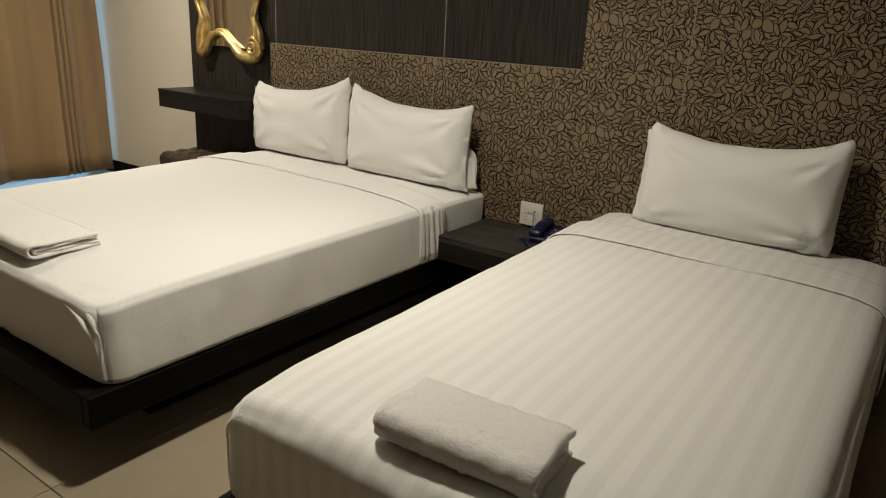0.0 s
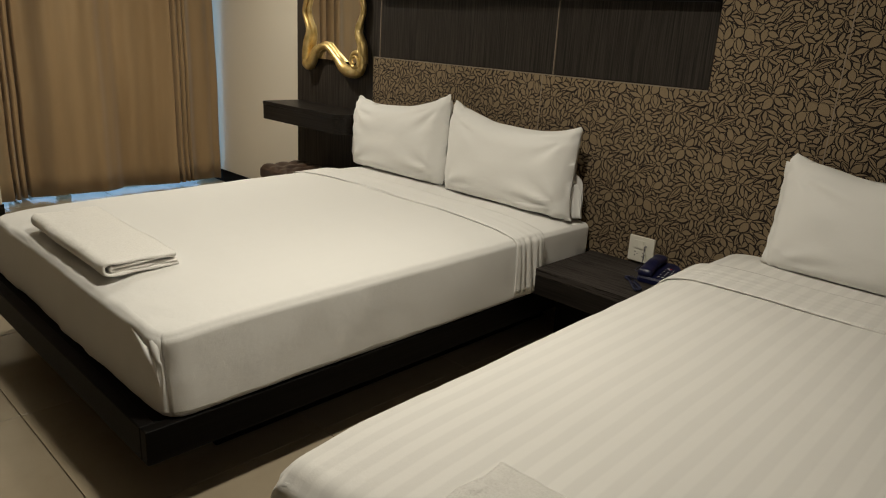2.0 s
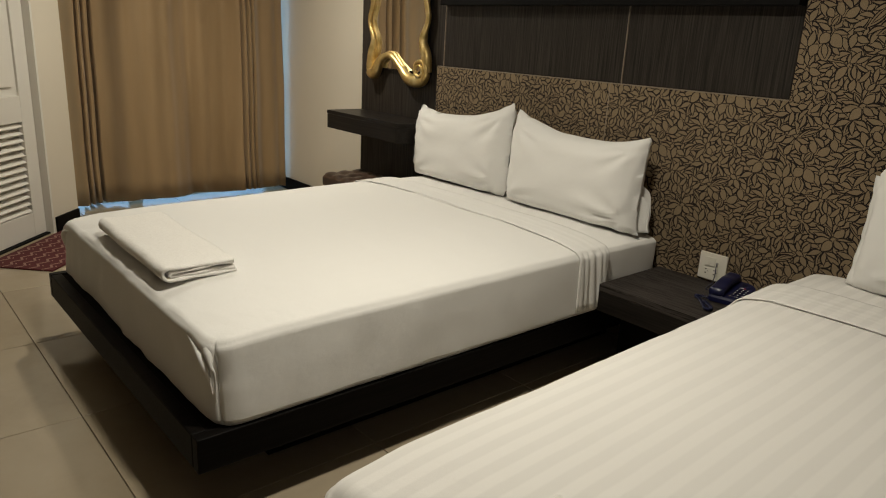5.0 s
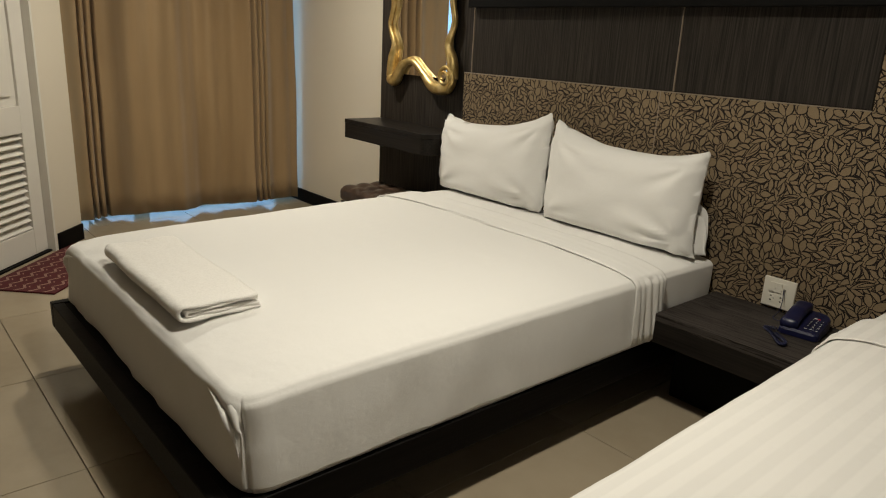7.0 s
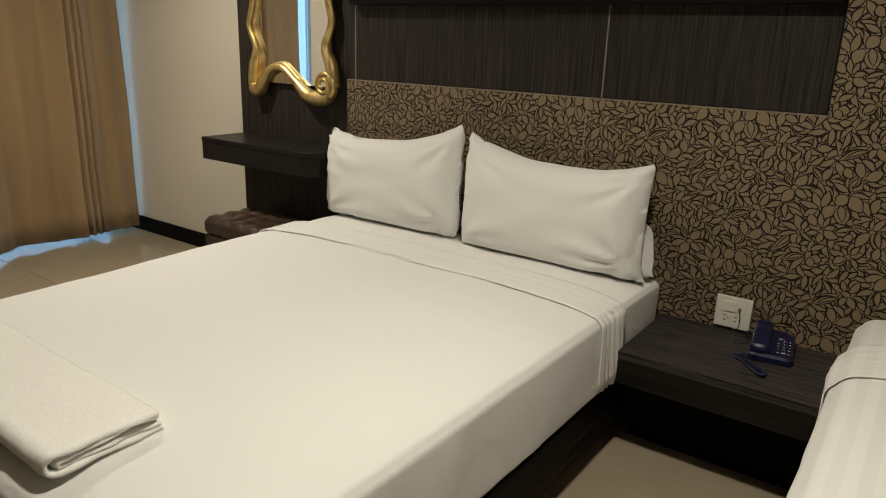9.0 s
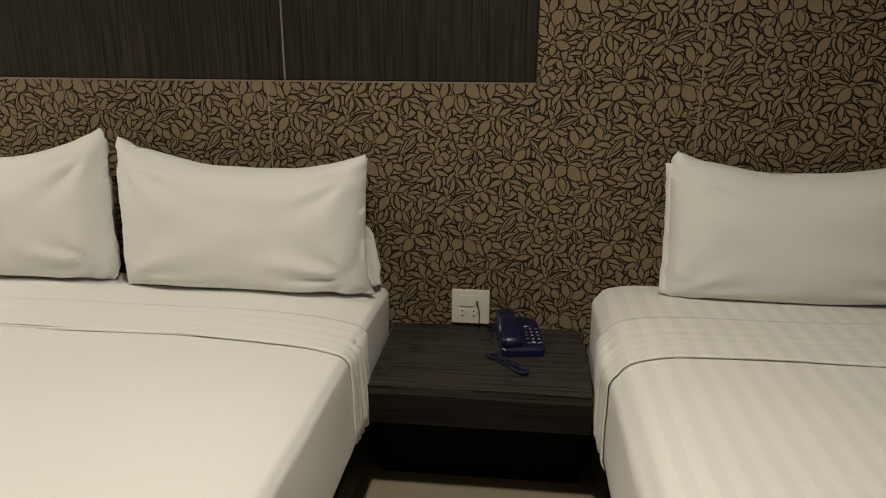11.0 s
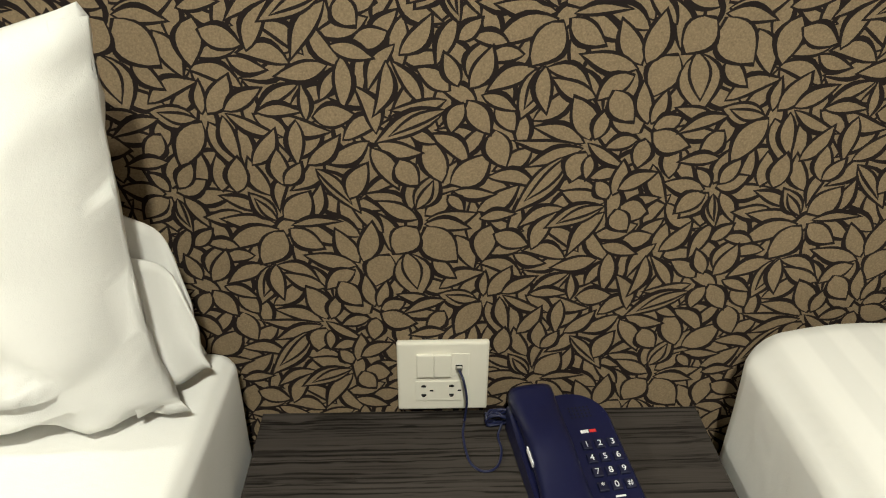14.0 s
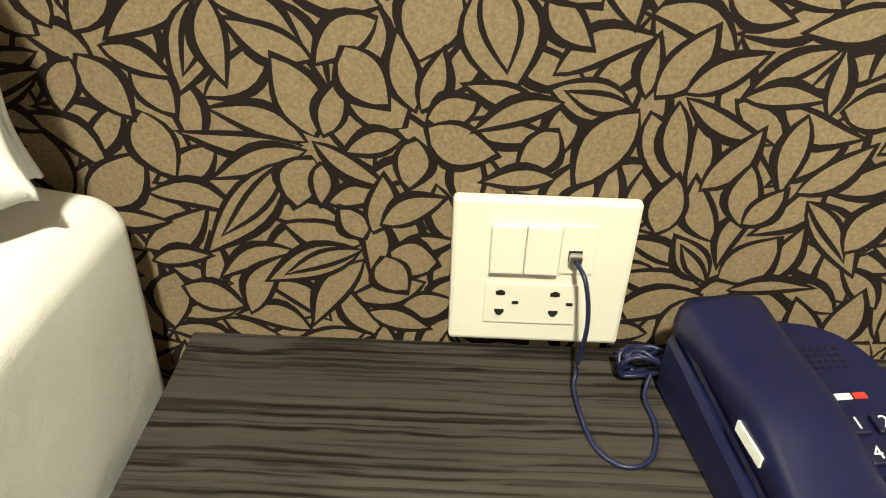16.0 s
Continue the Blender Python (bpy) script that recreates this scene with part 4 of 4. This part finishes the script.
def make_telephone():
    ph = thing("telephone", "navy blue push-button desk telephone on bedside table", "telephone", m=pose(0.159, -0.121, NZ + 0.001, 0, 0, 8))
    W, L = 0.064, 0.098

    outline = [(W - 0.018 + 0.018 * math.sin(q), -L + 0.018 - 0.018 * math.cos(q)) for q in [math.pi / 2 * k / 6 for k in range(7)]]
    outline += [(W - 0.045 + 0.045 * math.cos(q), L - 0.045 + 0.045 * math.sin(q)) for q in [math.pi / 2 * k / 8 for k in range(9)]]
    outline += [(-W + 0.008, L), (-W, L - 0.008), (-W, -L + 0.01), (-W + 0.01, -L)]
    bm = bmesh.new()
    low = [bm.verts.new((x, y, 0.002)) for x, y in outline]
    mid = [bm.verts.new((x * 1.0, y, 0.026 + (y + L) / (2 * L) * 0.022 - 0.007)) for x, y in outline]
    high = [bm.verts.new((x * 0.93, y * 0.955, 0.026 + (y * 0.955 + L) / (2 * L) * 0.022)) for x, y in outline]
    for r0, r1 in ((low, mid), (mid, high)):
        for i in range(len(outline)):
            j = (i + 1) % len(outline)
            bm.faces.new((r0[i], r0[j], r1[j], r1[i]))
    bm.faces.new(high)
    bm.faces.new(low[::-1])
    bmesh.ops.bevel(bm, geom=[e for e in bm.edges if e.verts[0] in high and e.verts[1] in high], offset=0.003, segments=2, affect="EDGES")
    part("body", bm, M["phone"], ph)
    # handset along one side: two thick ends and a slimmer grip
    bm = bmesh.new()
    rings = []
    for k in range(25):
        t = k / 24
        y = -L + 0.002 + (2 * L - 0.004) * t
        base = 0.028 + 0.022 * t
        bulge = 0.030 + 0.008 * math.cos(2 * math.pi * t) ** 2 * (1 if 0.12 < t < 0.88 else 0.9)
        lift = 0.010 * math.sin(math.pi * t)
        wide = 0.030 - 0.004 * math.sin(math.pi * t)
        end = min(1.0, math.sqrt(max(0.0, 1 - (abs(2 * t - 1)) ** 10)) + 0.25)
        ring = []
        for q in range(16):
            a = 2 * math.pi * q / 16
            ca, sa = math.cos(a), math.sin(a)
            px = math.copysign(abs(ca) ** 0.6, ca) * wide * end
            pz = math.copysign(abs(sa) ** 0.6, sa) * bulge * 0.5 * end
            ring.append(bm.verts.new((-W + 0.029 + px, y, base + lift + 0.008 + pz)))
        rings.append(ring)
    for r0, r1 in zip(rings, rings[1:]):
        for i in range(16):
            bm.faces.new((r0[i], r0[(i + 1) % 16], r1[(i + 1) % 16], r1[i]))
    bm.faces.new(rings[0])
    bm.faces.new(rings[-1])
    bmesh.ops.recalc_face_normals(bm, faces=bm.faces)
    part("handset", bm, M["phone"], ph, smooth=True)
    tilt = math.degrees(math.atan2(0.022, 2 * L))

    def top(x, y):
        return pose(x, y, 0.0372 + (y / L) * 0.011, tilt)

    part("side_label", block(-W + 0.0018, -W + 0.004, -0.022, 0.004, 0.0500, 0.0570), M["print"], ph, "small white paper sticker")
    rows = ("123", "456", "789", "*0#")
    for r, text in enumerate(rows):
        for c, ch in enumerate(text):
            kx, ky = 0.0165 + c * 0.0165, 0.010 - r * 0.0195
            key = part("key", block(-0.006, 0.006, -0.0065, 0.0065, -0.002, 0.0032, 0.0012), M["key"], ph, m=top(kx, ky))
            letters(ch, 0.0115, M["print"], key, pose(0, 0, 0.0034), "digit", "white printed character")
    for c in range(3):
        key = part("function_key", block(-0.0065, 0.0065, -0.003, 0.003, -0.002, 0.003, 0.001), M["key"], ph, m=top(0.0165 + c * 0.0165, -0.0715))
        part("key_mark", block(-0.005, 0.005, -0.0008, 0.0008, 0.0031, 0.0034), M["print"], key)
    part("key_mark", block(-0.006, 0.006, -0.001, 0.001, 0.0, 0.0012), M["print"], ph, m=top(0.033, -0.0625))
    for k, (x, w, mat) in enumerate(((0.021, 0.010, "print"), (0.0315, 0.0085, "red"))):
        part("brand_mark", block(-w / 2, w / 2, -0.0022, 0.0022, 0.0, 0.0008), M[mat], ph, "small printed maker's mark", m=top(x, 0.031))
    for i in range(6):
        for j in range(4):
            part("speaker_hole", block(-0.001, 0.001, -0.001, 0.001, 0.0, 0.0007), M["slot"], ph, m=top(0.012 + i * 0.005, 0.054 + j * 0.005))
    return ph


make_telephone()


def make_cords():
    z = NZ
    line = smooth_line([(0.0215, -0.017, 0.4762), (0.027, -0.030, 0.468), (0.031, -0.036, 0.44), (0.028, -0.040, 0.405), (0.026, -0.055, z + 0.004), (0.032, -0.095, z + 0.002), (0.048, -0.112, z + 0.002), (0.066, -0.105, z + 0.002), (0.074, -0.08, z + 0.003), (0.072, -0.055, z + 0.004), (0.078, -0.04, z + 0.012)])
    tagged(part("telephone_line", tube(line, 0.0016, 8), M["cord"], smooth=True), "thin navy telephone line from the wall jack", "cable")
    bundle = []
    for k in range(70):
        a = k * 0.55
        bundle.append((0.073 + 0.016 * math.cos(a), -0.030 + 0.008 * math.sin(a * 1.13), z + 0.013 + 0.009 * math.sin(a) + 0.0025 * math.sin(k * 1.7)))
    tagged(part("looped_cord", tube(bundle, 0.0017, 7), M["cord"], smooth=True), "bundle of coiled navy telephone cord", "cable")
    coil = []
    axis = smooth_line([(0.132, -0.208, z + 0.012), (0.078, -0.222, z + 0.008), (0.070, -0.238, z + 0.008), (0.098, -0.258, z + 0.008), (0.135, -0.300, z + 0.008), (0.160, -0.330, z + 0.008), (0.178, -0.335, z + 0.008), (0.176, -0.312, z + 0.008), (0.150, -0.285, z + 0.008), (0.118, -0.262, z + 0.009)], 30)
    for k, p in enumerate(axis):
        a = k * 1.25
        q = axis[min(k + 1, len(axis) - 1)] - axis[max(k - 1, 0)]
        side = Vector((-q.y, q.x, 0)).normalized()
        coil.append(p + side * 0.0055 * math.cos(a) + Vector((0, 0, 0.0055 * math.sin(a))))
    tagged(part("coiled_cord", tube(coil, 0.0019, 6), M["cord"], smooth=True), "coiled navy handset cord lying on the table", "cable")


make_cords()

# ---- vanity shelf, stool, gilt mirror ----
shelf = thing("vanity_shelf", "dark wooden floating shelf below the gilt mirror", "shelf")


def rounded_slab(x0, x1, y0, y1, z0, z1, r):
    """A slab with its outer front corner rounded in plan."""
    pts = [(x0, y0)] + [(x1 - r + r * math.sin(a), y0 + r - r * math.cos(a)) for a in [math.pi / 2 * k / 8 for k in range(9)]] + [(x1, y1), (x0, y1)]
    bm = bmesh.new()
    lo = [bm.verts.new((x, y, z0)) for x, y in pts]
    hi = [bm.verts.new((x, y, z1)) for x, y in pts]
    bm.faces.new(lo[::-1])
    bm.faces.new(hi)
    for i in range(len(pts)):
        j = (i + 1) % len(pts)
        bm.faces.new((lo[i], lo[j], hi[j], hi[i]))
    bmesh.ops.bevel(bm, geom=[e for e in bm.edges if abs(e.verts[0].co.z - e.verts[1].co.z) < 1e-6], offset=0.002, segments=1, affect="EDGES")
    return bm


part("top_panel", rounded_slab(-2.634, -1.838, -0.25, 0.0155, 0.805, 0.828, 0.06), M["wood_shelf"], shelf)
part("apron", rounded_slab(-2.632, -1.840, -0.248, 0.0155, 0.715, 0.8045, 0.058), M["wood_shelf"], shelf)


def make_stool():
    st = thing("tufted_stool", "dark brown tufted leather stool beneath the shelf", "stool")
    x0, x1, y0, y1 = -2.49, -1.88, -0.385, -0.075

    def tuft(p, nrm):
        if nrm.z < 0.5:
            return Vector((0, 0, 0))
        fx, fy = (p.x - x0) / 0.102, (p.y - y0) / 0.103
        dip = 0.0
        for i in range(7):
            for j in range(4):
                dip += math.exp(-(((fx - i) ** 2 + (fy - j - 0.0) ** 2) / 0.09))
        ridge = abs(math.sin(math.pi * fx)) * abs(math.sin(math.pi * fy))
        return Vector((0, 0, 0.009 * ridge - 0.008 * min(1, dip)))

    part("cushion", soft_box(x0, x1, y0, y1, 0.36, 0.452, 0.03, 0.012, 0.0, 0.0, None, tuft), M["leather"], st, smooth=True)
    part("box", block(x0 + 0.01, x1 - 0.01, y0 + 0.01, y1 - 0.004, 0.04, 0.362, 0.006), M["leather"], st)
    for sx in (x0 + 0.04, x1 - 0.04):
        for sy in (y0 + 0.04, y1 - 0.04):
            part("foot", block(sx - 0.02, sx + 0.02, sy - 0.02, sy + 0.02, 0, 0.041, 0.003), M["black"], st)
    for i in range(1, 6):
        for j in range(1, 3):
            bm = bmesh.new()
            bmesh.ops.create_uvsphere(bm, u_segments=10, v_segments=6, radius=0.008, matrix=Matrix.Translation((x0 + 0.102 * i, y0 + 0.103 * j, 0.442)) @ Matrix.Diagonal((1, 1, 0.5, 1)))
            part("button", bm, M["leather"], st, smooth=True)


make_stool()


def make_mirror():
    """Wavy gilt frame with scrolled corners round a mirror."""
    mir = thing("gilt_mirror", "wavy gold-leaf framed mirror with scrolled corners", "mirror", m=pose(-2.198, 0.012, 1.556, 0, 0, 0))
    hw, hh = 0.262, 0.445
    left = [(-hw - 0.02, -hh - 0.02), (-hw - 0.005, -hh + 0.08), (-hw + 0.015, -hh + 0.17), (-hw - 0.035, -hh + 0.28), (-hw + 0.0, -hh + 0.40), (-hw - 0.02, 0.12), (-hw + 0.01, 0.25), (-hw - 0.03, hh)]
    bottom = [(-hw - 0.02, -hh - 0.03), (-hw + 0.03, -hh - 0.035), (-hw + 0.10, -hh + 0.055), (-0.06, -hh + 0.075), (0.04, -hh + 0.01), (0.13, -hh - 0.05), (hw - 0.02, -hh - 0.05), (hw + 0.03, -hh + 0.0)]
    right = [(hw + 0.03, -hh + 0.0), (hw + 0.015, -hh + 0.10), (hw - 0.02, -hh + 0.19), (hw + 0.025, -hh + 0.30), (hw + 0.0, -hh + 0.42), (hw + 0.02, 0.14), (hw - 0.01, 0.27), (hw + 0.03, hh)]
    topl = [(-hw - 0.03, hh), (-0.12, hh + 0.05), (0.0, hh + 0.0), (0.12, hh + 0.05), (hw + 0.03, hh)]

    def rail(name, pts, r0):
        line = smooth_line([(x, -0.035, z) for x, z in pts], 8)
        m = len(line)
        rad = [r0 * (1 + 0.35 * math.sin(3.0 * math.pi * k / m + 0.6)) for k in range(m)]
        ob = part(name, tube(line, rad, 12), M["gold"], mir, smooth=True)
        inner = smooth_line([(x * 0.91, -0.022, z * 0.955 if abs(z) > 0.3 else z) for x, z in pts], 8)
        part(name + "_bead", tube(inner, r0 * 0.55, 8), M["gold"], mir, smooth=True)

    rail("side_moulding", left, 0.0225)
    rail("bottom_moulding", bottom, 0.027)
    rail("side_moulding", right, 0.0235)
    rail("top_moulding", topl, 0.026)
    for cx, cz, sgn in ((hw - 0.012, -hh + 0.012, 1), (-hw + 0.012, hh - 0.012, -1)):
        pts = []
        for k in range(46):
            a = k * 0.28
            r = 0.062 * (1 - k / 54)
            pts.append((cx + sgn * r * math.cos(a - 1.2), -0.050 - 0.0006 * k, cz + sgn * r * math.sin(a - 1.2)))
        part("scroll", tube(pts, [0.0145 * (1 - k / 80) for k in range(46)], 10), M["gold"], mir, smooth=True)
    part("mirror_glass", block(-hw + 0.0, hw - 0.0, -0.018, -0.012, -hh + 0.0, hh - 0.0), M["mirror"], mir, "plain silvered mirror glass")
    part("back_board", block(-hw - 0.0, hw + 0.0, -0.0115, 0.0, -hh, hh), M["black"], mir)


make_mirror()

# ---- window, curtain, door, mat ----
window = tagged(new("window_1"), "full-height sliding glass window behind brown curtain", "window", "", "structure")
for y0, y1 in ((-2.2, -2.15), (-1.02, -0.92), (0.14, 0.184)):
    part("window_frame", block(-4.36, -4.30, y0, y1, 0.0, 2.25, 0.003), M["white_paint"], window)
part("window_frame", block(-4.36, -4.30, -2.149, 0.139, 2.19, 2.25, 0.003), M["white_paint"], window)
part("window_sill", block(-4.37, -4.26, -2.149, 0.139, 0.0, 0.03, 0.003), M["white_paint"], window)
for y0, y1 in ((-2.149, -1.021), (-0.919, 0.139)):
    pane = part("pane", block(-4.335, -4.327, y0, y1, 0.031, 2.189), M["glass"], window)
    pane.visible_shadow = False
part("latch", block(-4.30, -4.27, -1.0, -0.95, 0.95, 1.12, 0.004), M["steel"], window, "grey metal window latch")
bm = bmesh.new()
vs = [bm.verts.new(p) for p in ((-5.6, -7, -0.5), (-5.6, 5, -0.5), (-5.6, 5, 5), (-5.6, -7, 5))]
bm.faces.new(vs)
structure("backdrop", bm, M["glow"], "pale blue bright daylight outside the window", "sky")


def make_curtain_cloth(name, y0, y1, z0, z1, x, label):
    """Hanging cloth: broad slack waves with bunches of tight pleats."""
    bm = bmesh.new()
    tight = (0.176, 0.203, 0.232, 0.798, 0.824, 0.849)
    cols = 520
    grid = []
    for i in range(cols + 1):
        s = i / cols
        broad = 0.052 * math.sin(s * 2 * math.pi * 2.6 + 0.5) + 0.027 * math.sin(s * 2 * math.pi * 6.3 + 1.0) + 0.010 * math.sin(s * 2 * math.pi * 13 + 0.4)
        ridge = sum(math.exp(-((s - c) / 0.0058) ** 4) for c in tight)
        end = min(1.0, s / 0.02, (1 - s) / 0.03)
        col = []
        for j in range(17):
            t = j / 16
            z = z0 + (z1 - z0) * t
            wob = 0.018 * noise.noise(Vector((s * 7, t * 2.2, 3.0))) * (1.1 - t * 0.5)
            if j == 0:
                z += 0.012 * noise.noise(Vector((s * 9, 0, 1))) + 0.25 * broad * 0.5
            lean = -0.035 * t * s ** 3
            col.append(bm.verts.new((x + (broad - 0.22 * ridge) * end + wob, y0 + (y1 - y0) * s + lean + 0.012 * noise.noise(Vector((t * 4, s * 3, 8))), z)))
        grid.append(col)
    for c0, c1 in zip(grid, grid[1:]):
        for j in range(16):
            bm.faces.new((c0[j], c1[j], c1[j + 1], c0[j + 1]))
    ob = part(name, bm, M["curtain"], smooth=True)
    thicken(ob, 0.003)
    return tagged(ob, label, "curtain")


make_curtain_cloth("curtain", -1.70, 0.178, 0.032, 2.44, -4.0, "floor-length brown satin curtain drawn across the window")
rod = tagged(part("curtain_rail", block(-4.03, -3.97, -1.7, 0.19, 2.45, 2.5, 0.004), M["white_paint"]), "white ceiling-hung curtain rail", "curtain rail")

door = tagged(new("door_1"), "white panelled door with louvred lower half, closed", "door", "", "structure")
door.matrix_basis = SLANT
D0, D1, DD = DOOR_S0 + 0.02, DOOR_S1 - 0.02, -0.045
for s0, s1, z0, z1 in ((D0, D0 + 0.11, 0.012, 2.0), (D1 - 0.11, D1, 0.012, 2.0), (D0 + 0.1105, D1 - 0.1105, 0.012, 0.16), (D0 + 0.1105, D1 - 0.1105, 0.71, 0.86), (D0 + 0.1105, D1 - 0.1105, 1.88, 2.0)):
    part("door_rail", block(s0, s1, DD - 0.04, DD, z0, z1, 0.003), M["white_paint"], door)
part("upper_panel", block(D0 + 0.111, D1 - 0.111, DD - 0.03, DD - 0.014, 0.861, 1.879), M["white_paint"], door)
part("raised_panel", block(D0 + 0.16, D1 - 0.16, DD - 0.0139, DD - 0.004, 0.91, 1.83, 0.006), M["white_paint"], door)
for k in range(13):
    z = 0.180 + k * 0.0425
    bm = block(D0 + 0.112, D1 - 0.112, -0.021, 0.021, -0.004, 0.004, 0.002, 1)
    part("louvre_slat", bm, M["white_paint"], door, m=Matrix.Translation((0, DD - 0.02, z)) @ Matrix.Rotation(radians(-38), 4, "X"))
part("louvre_back", block(D0 + 0.112, D1 - 0.112, DD - 0.0395, DD - 0.037, 0.161, 0.709), M["white_paint"], door)
for s0, s1 in ((DOOR_S0, DOOR_S0 + 0.018), (DOOR_S1 - 0.018, DOOR_S1)):
    part("door_jamb", block(s0, s1, -0.119, 0.001, 0, DOOR_H, 0.002), M["white_paint"], door)
part("door_sill", block(DOOR_S0 + 0.0185, DOOR_S1 - 0.0185, -0.119, -0.02, 0, 0.0115, 0.002), M["black"], door)


def make_mat():
    """Door mat with a woven zigzag."""
    s0, s1, d0, d1 = 0.15, 0.97, 0.02, 0.41
    mat = thing("door_mat", "dark red door mat with pale zigzag weave", "door mat", m=SLANT)
    part("carpet", block(s0, s1, d0, d1, 0.0005, 0.009, 0.003), M["mat_red"], mat)
    bm = bmesh.new()
    for r in range(5):
        for c in range(9):
            x, y = s0 + 0.03 + c * 0.088, d0 + 0.02 + r * 0.075
            for q in (((0, 0), (0.040, 0.030), (0.040, 0.046), (0, 0.016)), ((0.044, 0.030), (0.082, 0.002), (0.082, 0.018), (0.044, 0.046)), ((0.012, 0.040), (0.030, 0.052), (0.030, 0.060), (0.012, 0.048))):
                if y + 0.06 < d1:
                    bm.faces.new([bm.verts.new((x + a, y + b, 0.0094)) for a, b in q])
    part("zigzag_weave", bm, M["mat_pale"], mat, "pale zigzag weave", )


make_mat()

# ---- ceiling lamps and floor tiles ----
for lx, ly, ls, lp in LAMPS:
    cl = thing("ceiling_lamp", "round white recessed ceiling lamp", "ceiling lamp", "ceiling lamps", pose(lx, ly, 2.54))
    bm = bmesh.new()
    bmesh.ops.create_cone(bm, cap_ends=False, segments=28, radius1=ls * 0.62, radius2=ls * 0.54, depth=0.018)
    ob = part("trim_ring", bm, M["white_paint"], cl, smooth=True)
    thicken(ob, 0.006)

floor_ob = bpy.data.objects["floor"]
TILE, GAP, TX, TY = 0.72, 0.003, -1.76, -2.19
tile_bm = block(GAP / 2, TILE - GAP / 2, GAP / 2, TILE - GAP / 2, -0.0059, 0.0, 0.0012, 1)
tile_me = bpy.data.meshes.new("tile")
tile_bm.to_mesh(tile_me)
tile_bm.free()
tile_me.materials.append(M["tile"])
for i in range(-5, 8):
    for j in range(-4, 5):
        x, y = TX + i * TILE, TY + j * TILE
        if x > 2.75 or x + TILE < -4.4 or y > 0.5 or y + TILE < -4.4:
            continue
        ob = new("tile", tile_me)
        ob.parent = floor_ob
        ob.matrix_basis = pose(x, y, 0)
